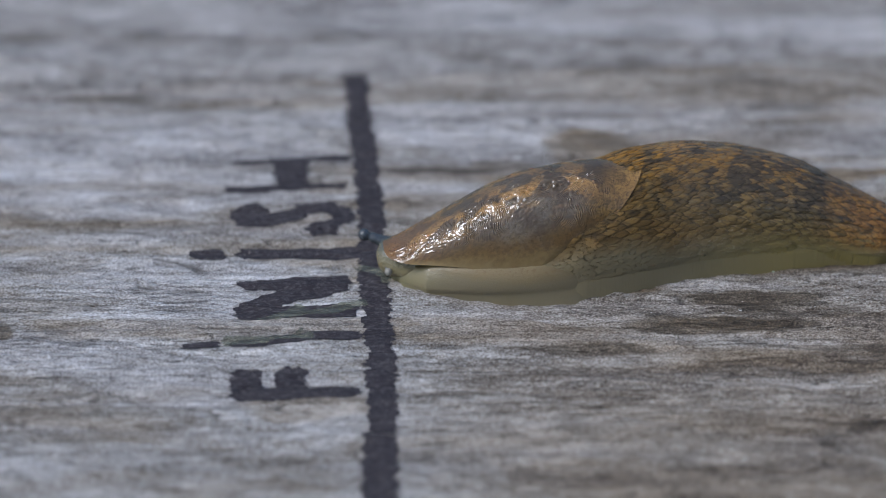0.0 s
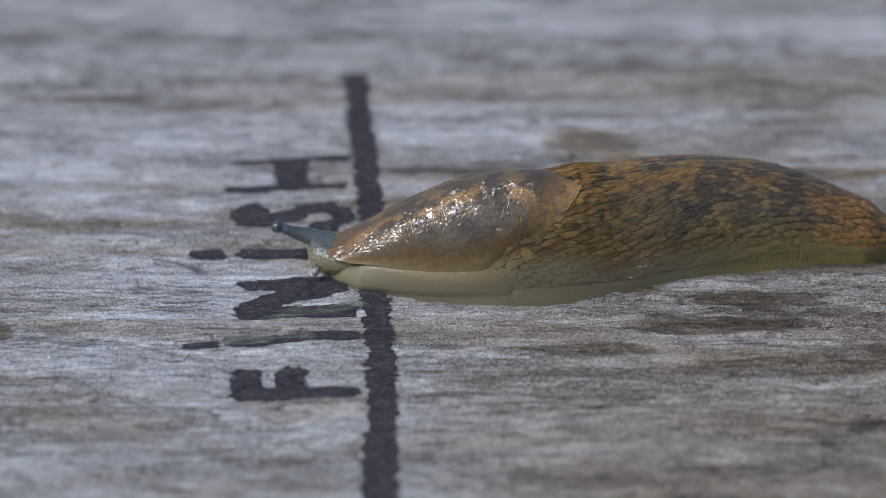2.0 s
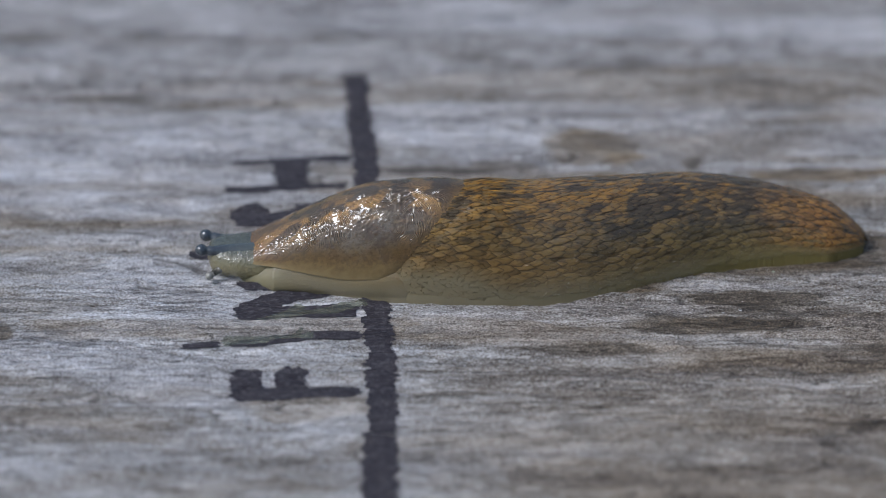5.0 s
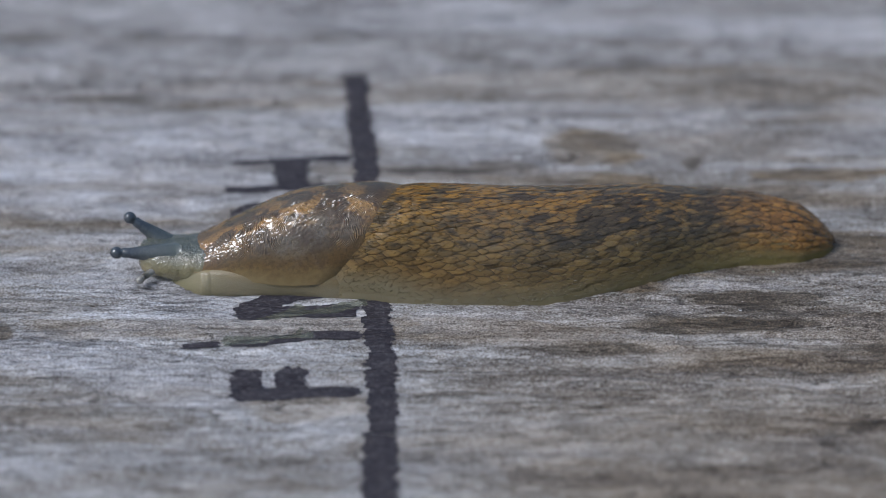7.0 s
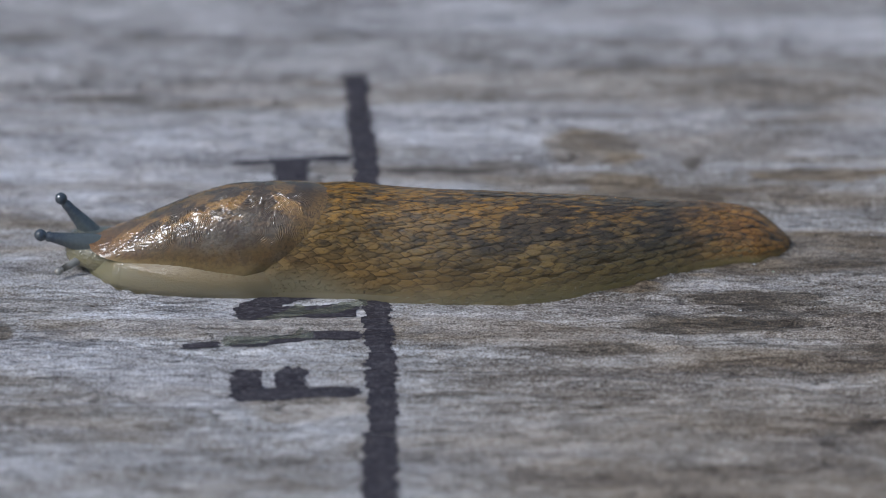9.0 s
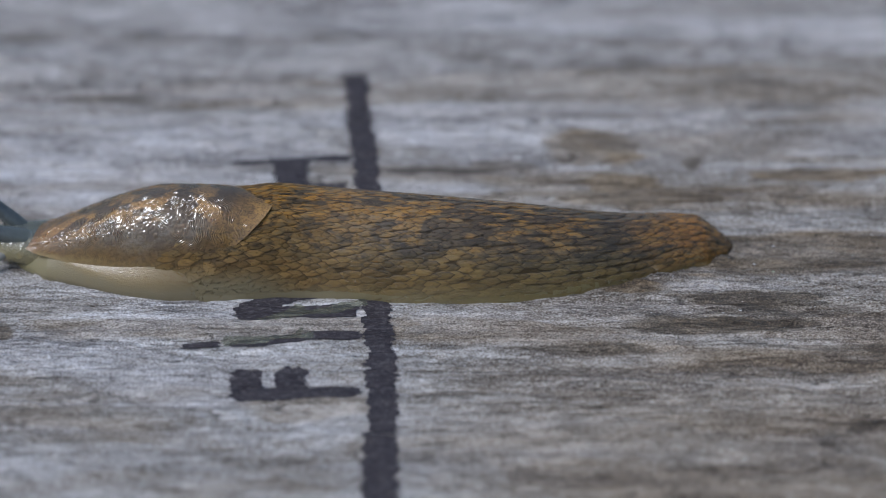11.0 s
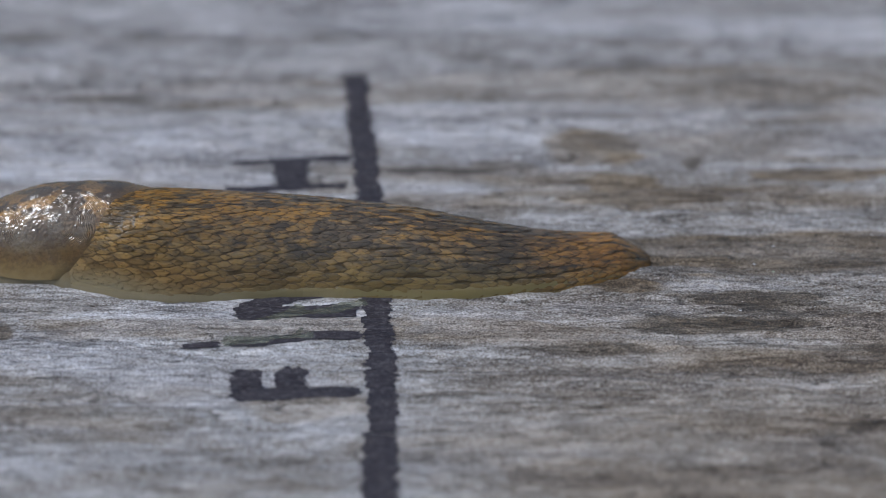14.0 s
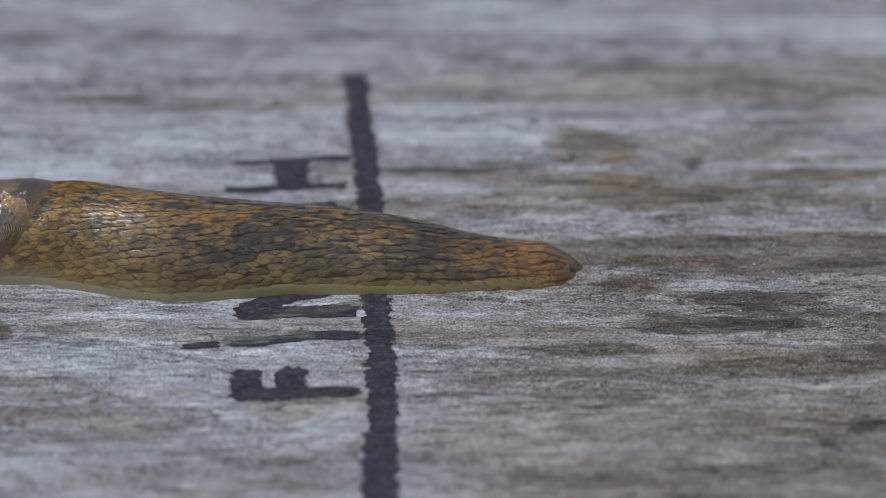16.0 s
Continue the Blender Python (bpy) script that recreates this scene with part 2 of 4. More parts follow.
def make_materials():
    m = {}
    m["board"] = wood_material("weathered_wood", 3.0, (0.44, 0.36, 0.255))
    m["board_far"] = wood_material("weathered_wood_far", 11.0, (0.26, 0.24, 0.21))
    m["ink"] = ink_material()

    n = Nodes("slug_tubercle")
    back_pigment(n, False)
    skin_finish(n, 0.5, 0.12, (1.0, 0.5, 0.2))
    n.out.inputs["Specular IOR Level"].default_value = 0.12
    n.set(Coat_Weight=n.ramp(n.split(n.coord("UV"))[0], (2.9, 0.12), (3.6, 1.0)))
    n.out.inputs["Coat Roughness"].default_value = 0.03
    n.out.inputs["Coat IOR"].default_value = 1.6
    m["tubercle"] = n.mat
    n = Nodes("slug_groove")
    back_pigment(n, True)
    n.out.inputs["Specular IOR Level"].default_value = 0.15
    skin_finish(n, 0.36, 0.2, (1.0, 0.7, 0.35))
    m["groove"] = n.mat

    n = Nodes("slug_mantle")
    uv = n.coord("UV")
    u, v, _ = n.split(uv)
    u = n.math("MULTIPLY", u, 0.1)
    side = n.math("ABSOLUTE", v)
    spot = n.noise(n.scaled(uv, (3.2, 4.2, 1), (1.7, 0.4, 0)), 1.0, 3, 0.5, 0.3)
    mottle = n.noise(n.scaled(uv, (7, 9, 1)), 1.0, 4, 0.6, 0.5)
    freckle = n.noise(n.scaled(uv, (17, 20, 1), (4, 4, 0)), 1.0, 3, 0.6)
    col = n.mix(n.ramp(mottle, (0.38, 0.0), (0.62, 1.0)), (0.060, 0.039, 0.020), (0.132, 0.080, 0.032))
    grey = n.noise(n.scaled(uv, (2.0, 2.6, 1), (7.7, 3.1, 0)), 1.0, 3, 0.5)
    col = n.mix(n.math("MULTIPLY", n.ramp(u, (0.085, 0.0), (0.13, 1.0), (0.20, 1.0), (0.235, 0.0)), n.ramp(grey, (0.40, 0.0), (0.56, 0.7))), col, (0.15, 0.128, 0.098))
    cloud = n.noise(n.scaled(uv, (2.6, 4.4, 1), (3.3, 8.1, 0)), 1.0, 4, 0.6, 0.4)
    col = n.mix(n.ramp(cloud, (0.43, 0.8), (0.52, 0.0)), col, (0.075, 0.050, 0.030))
    crown = n.ramp(side, (0.10, 1.0), (0.42, 0.0))
    col = n.mix(n.math("MULTIPLY", crown, n.ramp(freckle, (0.35, 0.95), (0.6, 0.65))), col, (0.058, 0.044, 0.028))
    band = n.math("MULTIPLY", n.ramp(side, (0.05, 0.35), (0.3, 1.0), (0.62, 0.0)), n.ramp(spot, (0.50, 0.0), (0.57, 0.9)))
    col = n.mix(band, col, (0.34, 0.19, 0.055))
    tail_rim = n.ramp(n.math("ADD", u, n.math("MULTIPLY", n.math("MULTIPLY", side, side), 0.09)), (0.240, 0.0), (0.272, 0.7))
    tail_rim = n.math("MULTIPLY", tail_rim, n.ramp(side, (0.55, 1.0), (0.95, 0.0)))
    col = n.mix(n.math("MULTIPLY", tail_rim, n.ramp(mottle, (0.3, 0.4), (0.55, 1.0))), col, (0.33, 0.19, 0.05))
    col = n.mix(n.ramp(u, (0.0, 0.7), (0.06, 0.0)), col, (0.19, 0.088, 0.022))
    stipple = n.noise(n.scaled(uv, (30, 34, 1), (2, 6, 0)), 1.0, 4, 0.65)
    col = n.mix(n.math("MULTIPLY", n.ramp(stipple, (0.44, 0.0), (0.60, 1.0)), n.ramp(freckle, (0.36, 0.15), (0.60, 0.75))), col, (0.062, 0.040, 0.021))
    rim = n.ramp(n.math("ADD", n.attr("border"), n.math("MULTIPLY_ADD", mottle, 0.5, -0.25)), (0.0, 1.0), (0.30, 0.0))
    col = n.mix(rim, col, n.mix(n.ramp(freckle, (0.42, 0.0), (0.62, 0.75)), (0.20, 0.128, 0.046), (0.10, 0.065, 0.028)))
    hem = n.ramp(n.math("ADD", n.attr("border"), n.math("MULTIPLY_ADD", mottle, 0.16, -0.08)), (0.0, 1.0), (0.17, 0.0))
    col = n.mix(hem, col, HEM)
    n.set(Base_Color=col)
    skin_finish(n, 0.6, 0.15, (1.0, 0.5, 0.2))
    n.out.inputs["Specular IOR Level"].default_value = 0.12
    n.set(Coat_Weight=n.ramp(n.attr("border"), (0.1, 0.2), (0.4, 1.0)), Coat_Roughness=n.ramp(n.attr("border"), (0.1, 0.25), (0.38, 0.02)))
    n.out.inputs["Coat IOR"].default_value = 1.65
    m["mantle"] = n.mat

    n = Nodes("slug_flank")
    uv = n.coord("UV")
    u, v, _ = n.split(uv)
    u = n.math("MULTIPLY", u, 0.1)
    soft = n.noise(n.scaled(uv, (4, 9, 1)), 1.0, 3, 0.5)
    col, depth = flank_colour(n, u, soft)
    fleck = n.noise(n.scaled(uv, (22, 34, 1)), 1.0, 3, 0.6)
    high = n.ramp(n.math("ADD", depth, 0.5), (0.44, 0.9), (0.56, 0.0))
    col = n.mix(n.math("MULTIPLY", high, n.ramp(fleck, (0.52, 0.0), (0.66, 0.6))), col, (0.16, 0.095, 0.035))
    n.set(Base_Color=col)
    n.bump(n.noise(n.scaled(uv, (30, 60, 1)), 1.0, 3, 0.6), 0.0001, 0.5)
    skin_finish(n, 0.36, 0.2, (1.0, 0.75, 0.35))
    m["flank"] = n.mat

    n = Nodes("slug_foot")
    uv = n.coord("UV")
    u, v, _ = n.split(uv)
    u = n.math("MULTIPLY", u, 0.1)
    soft = n.noise(n.scaled(uv, (4, 9, 1)), 1.0, 3, 0.5)
    col = n.mix(soft, (0.20, 0.172, 0.10), PALE)
    col = n.mix(n.ramp(u, (0.30, 0.0), (0.60, 0.9)), col, (0.205, 0.168, 0.062))
    col = n.mix(n.ramp(n.math("ADD", n.attr("rise"), n.math("MULTIPLY_ADD", soft, 0.4, -0.2)), (0.35, 0.0), (1.0, 0.85)), col, (0.17, 0.118, 0.044))
    n.set(Base_Color=col)
    n.bump(n.noise(n.scaled(uv, (30, 14, 1)), 1.0, 3, 0.6), 0.0001, 0.5)
    skin_finish(n, 0.36, 0.2, (1.0, 0.75, 0.35))
    m["foot"] = n.mat

    n = Nodes("slug_head")
    c = n.coord()
    x, y, z = n.split(c)
    soft = n.noise(n.scaled(c, (500, 500, 500)), 1.0, 3, 0.6)
    col = n.mix(n.ramp(n.math("MULTIPLY_ADD", z, 200.0, n.math("MULTIPLY", soft, 0.15)), (0.46, 0.0), (0.82, 1.0)), (0.27, 0.235, 0.125), (0.085, 0.092, 0.074))
    n.set(Base_Color=col)
    n.bump(n.noise(n.scaled(c, (2200, 2200, 2200)), 1.0, 3, 0.6), 0.00025, 0.9)
    skin_finish(n, 0.25, 0.3, (1.0, 0.8, 0.4))
    n.out.inputs["Coat Weight"].default_value = 1.0
    n.out.inputs["Coat Roughness"].default_value = 0.04
    m["head"] = n.mat

    n = Nodes("slug_tentacle")
    c = n.coord()
    x, y, z = n.split(c)
    grain = n.noise(n.scaled(c, (2500, 2500, 2500)), 1.0, 3, 0.6)
    col = n.mix(n.ramp(n.math("MULTIPLY", x, -120.0), (0.0, 0.0), (0.7, 1.0)), (0.12, 0.135, 0.12), (0.042, 0.052, 0.066))
    col = n.mix(n.ramp(grain, (0.45, 0.0), (0.75, 0.4)), col, (0.12, 0.13, 0.13))
    n.set(Base_Color=col)
    n.bump(grain, 0.00006, 0.8)
    skin_finish(n, 0.16, 0.1, (1.0, 0.8, 0.6))
    n.out.inputs["Coat Weight"].default_value = 0.8
    m["tentacle"] = n.mat
    n = Nodes("slug_feeler")
    c = n.coord()
    grain = n.noise(n.scaled(c, (2500, 2500, 2500)), 1.0, 3, 0.6)
    n.set(Base_Color=n.mix(grain, (0.17, 0.165, 0.15), (0.30, 0.29, 0.26)))
    n.bump(grain, 0.00008, 0.8)
    skin_finish(n, 0.16, 0.25, (1.0, 0.8, 0.6))
    n.out.inputs["Coat Weight"].default_value = 0.9
    m["feeler"] = n.mat
    n = Nodes("slug_eye", 0.1)
    n.set(Base_Color=(0.006, 0.006, 0.008))
    m["eye"] = n.mat

    n = Nodes("dried_slime", 0.12)
    c = n.coord()
    w = n.noise(n.scaled(c, (300, 1600, 900)), 1.0, 4, 0.6)
    n.set(Base_Color=(0.30, 0.31, 0.25))
    n.set(Transmission_Weight=n.ramp(w, (0.35, 0.6), (0.65, 0.95)))
    n.out.inputs["IOR"].default_value = 1.33
    n.bump(w, 0.0002, 0.6)
    m["slime"] = n.mat

    n = Nodes("grit", 0.5)
    isl = n.island()
    n.set(Base_Color=n.ramp(isl, (0.0, (0.38, 0.37, 0.36)), (0.6, (0.62, 0.62, 0.63)), (0.8, (0.26, 0.31, 0.2)), (1.0, (0.35, 0.2, 0.12))))
    m["grit"] = n.mat

    n = Nodes("soil", 0.95)
    c = n.coord()
    n.set(Base_Color=n.ramp(n.noise(c, 6.0, 6, 0.6), (0.3, (0.035, 0.03, 0.02)), (0.7, (0.09, 0.085, 0.045))))
    n.bump(n.noise(c, 40.0, 4, 0.6), 0.02, 0.6)
    m["soil"] = n.mat
    return m


MAT = make_materials()


# ---------------------------------------------------------------- boards
def back_edge(x):
    """The far edge of the main board runs a little askew and is worn wavy."""
    return 48.2 + 0.108 * x * np.clip(1 - np.abs(x) / 500, 0.2, 1) + 0.7 * vnoise(x / 26.0, 0.5, 5) + 0.25 * vnoise(x / 6.0, 0.5, 6)


def grain_bend(x, y):
    return y + 1.6 * vnoise(x / 70.0, y / 40.0, 21) + 0.5 * vnoise(x / 22.0, y / 12.0, 22)


def wood_relief(x, y, seed=0):
    """Height of the weathered surface and depth of its cracks, in millimetres."""
    g = grain_bend(x, y)
    z = 0.30 * fbm(x / 95.0, g / 7.5, seed + 1, 2)
    z = z + 0.46 * fbm(x / 16.0, g / 2.2, seed + 2, 3)
    z = z + 0.26 * fbm(x / 4.5, g / 0.8, seed + 3, 3)
    z = z + 0.09 * vnoise(x / 1.3, g / 0.4, seed + 4)
    c1 = np.abs(vnoise(x / 42.0, g / 3.1, seed + 8)) + 0.9 * np.clip(vnoise(x / 22.0, y / 9.0, seed + 9) + 0.15, 0, 1)
    c2 = np.abs(vnoise(x / 15.0, g / 1.3, seed + 10)) + 0.9 * np.clip(vnoise(x / 12.0, y / 6.0, seed + 11) + 0.2, 0, 1)
    crack = np.maximum(0.8 * (1 - step(0.0, 0.03, c1)), 0.6 * (1 - step(0.0, 0.04, c2)))
    return z - 0.32 * crack, crack


def blob(x, y, cx, cy, rx, ry, seed, wobble=0.42):
    """A ragged patch, 1 inside and 0 outside, drawn out along the grain."""
    d = np.hypot((x - cx) / rx, (y - cy) / ry)
    d = d + wobble * fbm(x / (0.55 * rx), y / (0.45 * ry), seed, 4)
    return 1 - step(0.86, 1.14, d)


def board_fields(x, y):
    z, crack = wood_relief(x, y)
    # the darker damp and dirty places; a splinter hole's shade is put into this colour too
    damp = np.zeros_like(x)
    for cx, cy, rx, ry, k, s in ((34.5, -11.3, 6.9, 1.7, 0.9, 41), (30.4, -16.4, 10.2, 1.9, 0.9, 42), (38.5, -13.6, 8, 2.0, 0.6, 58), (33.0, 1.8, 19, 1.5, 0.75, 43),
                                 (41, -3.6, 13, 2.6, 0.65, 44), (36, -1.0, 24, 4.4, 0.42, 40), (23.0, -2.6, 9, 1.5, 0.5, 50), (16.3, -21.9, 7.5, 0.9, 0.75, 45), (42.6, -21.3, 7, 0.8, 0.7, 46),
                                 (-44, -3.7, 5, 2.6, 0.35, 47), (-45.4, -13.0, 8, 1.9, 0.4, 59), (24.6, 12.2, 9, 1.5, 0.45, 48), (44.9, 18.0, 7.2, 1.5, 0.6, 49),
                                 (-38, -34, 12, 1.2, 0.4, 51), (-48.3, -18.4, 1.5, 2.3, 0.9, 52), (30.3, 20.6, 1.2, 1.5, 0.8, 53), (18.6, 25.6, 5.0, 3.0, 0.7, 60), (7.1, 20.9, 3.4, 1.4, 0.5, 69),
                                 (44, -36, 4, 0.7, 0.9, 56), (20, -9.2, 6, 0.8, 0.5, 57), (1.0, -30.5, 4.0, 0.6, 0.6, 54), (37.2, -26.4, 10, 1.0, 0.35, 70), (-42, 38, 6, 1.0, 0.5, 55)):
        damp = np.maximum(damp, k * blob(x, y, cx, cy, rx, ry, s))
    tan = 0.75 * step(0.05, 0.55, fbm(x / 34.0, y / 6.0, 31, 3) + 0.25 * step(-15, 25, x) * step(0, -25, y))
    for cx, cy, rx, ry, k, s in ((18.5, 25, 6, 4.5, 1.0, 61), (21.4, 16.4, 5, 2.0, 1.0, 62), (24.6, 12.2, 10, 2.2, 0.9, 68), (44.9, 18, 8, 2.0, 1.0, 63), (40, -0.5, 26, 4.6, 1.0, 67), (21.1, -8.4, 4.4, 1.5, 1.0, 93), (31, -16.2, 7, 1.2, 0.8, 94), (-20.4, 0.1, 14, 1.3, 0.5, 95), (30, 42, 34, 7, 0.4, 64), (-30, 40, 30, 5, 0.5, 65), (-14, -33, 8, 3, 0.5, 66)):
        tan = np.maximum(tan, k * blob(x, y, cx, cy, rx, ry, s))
    # pale patches, more of them towards the left
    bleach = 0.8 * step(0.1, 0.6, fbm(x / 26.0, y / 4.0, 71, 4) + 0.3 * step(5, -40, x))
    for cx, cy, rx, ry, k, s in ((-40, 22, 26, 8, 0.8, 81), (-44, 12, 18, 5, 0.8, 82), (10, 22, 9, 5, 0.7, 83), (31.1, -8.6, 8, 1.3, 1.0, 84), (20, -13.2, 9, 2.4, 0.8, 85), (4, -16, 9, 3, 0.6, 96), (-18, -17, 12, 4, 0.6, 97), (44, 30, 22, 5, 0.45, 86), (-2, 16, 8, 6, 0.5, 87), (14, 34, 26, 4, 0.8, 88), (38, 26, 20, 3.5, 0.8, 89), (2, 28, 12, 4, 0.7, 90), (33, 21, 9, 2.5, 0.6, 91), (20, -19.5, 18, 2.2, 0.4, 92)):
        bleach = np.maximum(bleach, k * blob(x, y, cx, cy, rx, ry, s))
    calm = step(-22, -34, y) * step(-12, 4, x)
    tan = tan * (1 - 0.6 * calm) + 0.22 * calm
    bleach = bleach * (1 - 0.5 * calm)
    # darker and browner towards the right, most of all at the near right
    dark_right = np.maximum(step(-8, 22, x) * step(6, -14, y), 0.35 * step(0, 30, x))
    return z, crack, damp, tan * (1 - 0.45 * bleach), bleach * (1 - damp) * (1 - 0.5 * dark_right), dark_right


def axis(lo, hi, dense_lo, dense_hi, fine, coarse):
    return np.concatenate([np.linspace(lo, dense_lo, max(2, int((dense_lo - lo) / coarse)), endpoint=False), np.arange(dense_lo, dense_hi, fine),
                           np.linspace(dense_hi, hi, max(2, int((hi - dense_hi) / coarse)))])


def make_board(name, material, xs, ys, edge_front, edge_back, fields, top, thick, label):
    """A plank with worn round edges; ys run from 0 (front edge) to 1 (back edge)."""
    X = xs[:, None] + 0 * ys[None, :]
    f, b = edge_front(xs)[:, None], edge_back(xs)[:, None]
    Y = f + (b - f) * ys[None, :]
    z, crack, damp, tan, bleach, dark_right = fields(X, Y)
    r = 4.5
    near = np.minimum(Y - f, b - Y)
    Z = top + z - (r - np.sqrt(np.maximum(r * r - np.clip(r - near, 0, r) ** 2, 0)))
    nv = len(ys) + 2
    V = np.empty((len(xs), nv, 3))
    V[:, 1:-1, 0], V[:, 1:-1, 1], V[:, 1:-1, 2] = X, Y, Z
    V[:, 0] = np.stack([xs, f[:, 0], np.full_like(xs, top - thick)], -1)
    V[:, -1] = np.stack([xs, b[:, 0], np.full_like(xs, top - thick)], -1)
    faces = grid_faces(len(xs), nv, wrap=True)[:, ::-1].tolist()
    faces.append(list(range(nv))[::-1])
    faces.append([(len(xs) - 1) * nv + j for j in range(nv)])

    def pad(a):
        return np.concatenate([a[:, :1], a, a[:, -1:]], 1)
    me = mesh_of(name, V.reshape(-1, 3), faces, floats={"crack": pad(crack), "damp": pad(damp), "tan": pad(tan), "bleach": pad(bleach), "dark_right": pad(dark_right)})
    me.polygons.foreach_set("use_smooth", [True] * (len(faces) - 2) + [False] * 2)
    ob = part(name, me, material)
    return tagged(ob, label, "board", kind="structure")


def far_fields(x, y):
    z, crack = wood_relief(x, y, 300)
    # pale bluish tone, with part of the sky's sheen put into the colour
    bleach = 0.25 + 0.45 * step(-0.3, 0.4, fbm(x / 60.0, y / 6.0, 371, 3)) + 0 * x
    return z, 0.6 * crack, 0.12 + 0.25 * step(0.25, 0.6, fbm(x / 60.0, y / 3.0, 372, 3)), 0.25 * step(0.1, 0.6, fbm(x / 30.0, y / 5.0, 373, 3)), bleach, 0 * x


def make_deck():
    xs = axis(-600, 600, -66, 66, 0.33, 6.0)
    ys = np.concatenate([np.linspace(0, 0.27, 60, endpoint=False), np.linspace(0.27, 0.97, 540, endpoint=False), np.linspace(0.97, 1.0, 40)])
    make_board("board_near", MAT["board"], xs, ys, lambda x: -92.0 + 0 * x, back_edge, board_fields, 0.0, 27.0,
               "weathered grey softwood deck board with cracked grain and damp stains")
    xs = axis(-600, 600, -80, 80, 0.7, 8.0)
    ys = np.concatenate([np.linspace(0, 0.05, 24, endpoint=False), np.linspace(0.05, 0.5, 150, endpoint=False), np.linspace(0.5, 1, 50)])
    make_board("board_far", MAT["board_far"], xs, ys, lambda x: back_edge(x) + 0.8 + 0.3 * vnoise(x / 17.0, 0.5, 9), lambda x: 186.0 + 0.1 * x * np.clip(1 - np.abs(x) / 500, 0.2, 1), far_fields, -0.3, 27.0,
               "pale blue-grey softwood deck board beyond a narrow gap")
    g = mesh_of("ground", [(-60000, -60000, -27.4), (60000, -60000, -27.4), (60000, 60000, -27.4), (-60000, 60000, -27.4)], [[0, 1, 2, 3]], smooth=False)
    tagged(part("ground", g, MAT["soil"]), "dark bare soil under the deck boards", "ground", kind="structure")


make_deck()


# ---------------------------------------------------------------- lettering in marker ink
def stroke_field(x, y, pts, r0, r1):
    """How far inside a pen stroke each place lies, in millimetres."""
    best = np.full_like(x, -99.0)
    n = len(pts) - 1
    for k in range(n):
        (ax, ay), (bx, by) = pts[k], pts[k + 1]
        dx, dy = bx - ax, by - ay
        s = np.clip(((x - ax) * dx + (y - ay) * dy) / (dx * dx + dy * dy), 0, 1)
        r = r0 + (r1 - r0) * (k + s) / n
        best = np.maximum(best, r - np.hypot(x - ax - s * dx, y - ay - s * dy))
    return best


def ink_shape(name, strokes, label, seed, cell=0.105, span=(-999, 999), parent=None):
    """Ink lies on the fibres, so its rim is ragged along the grain."""
    allp = np.array([p for pts, _, _ in strokes for p in pts])
    lo, hi = allp.min(0) - 3.0, allp.max(0) + 3.0
    xs, ys = np.arange(lo[0], hi[0], cell), np.arange(lo[1], hi[1], cell)
    X, Y = np.meshgrid(xs, ys, indexing="ij")
    g = grain_bend(X, Y)
    rag = X + 0.34 * vnoise(X / 3.0, g / 0.75, seed) + 0.24 * vnoise(X / 2.0, g / 0.34, seed + 1) + 0.26 * vnoise(X / 1.1, g / 0.2, seed + 4)
    bag = Y + 0.16 * vnoise(X / 2.2, Y / 1.2, seed + 2)
    F = np.full_like(X, -99.0)
    for pts, r0, r1 in strokes:
        F = np.maximum(F, stroke_field(rag, bag, pts, r0, r1))
    F = F - 0.10 * np.clip(vnoise(X / 5.0, g / 0.5, seed + 3), 0, 1)
    Z = wood_relief(X, Y)[0] + 0.09
    Z = np.where(Y > back_edge(X) - 2.0, -99, Z)
    nv = len(ys)
    quads = grid_faces(len(xs), nv)
    ok = (F.ravel()[quads] > 0).all(1) & (Z.ravel()[quads] > -50).all(1)
    row = Y.ravel()[quads]
    ok &= (row > span[0]).all(1) & (row < span[1]).all(1)
    quads = quads[ok]
    used, inv = np.unique(quads, return_inverse=True)
    V = np.stack([X.ravel(), Y.ravel(), Z.ravel()], -1)[used]
    me = mesh_of(name, V, inv.reshape(-1, 4))
    if parent is not None:
        return part(name, me, MAT["ink"], parent, label)
    return tagged(part(name, me, MAT["ink"]), label, "lettering", "word FiNiSH drawn on the board" if name == "letter" else "")


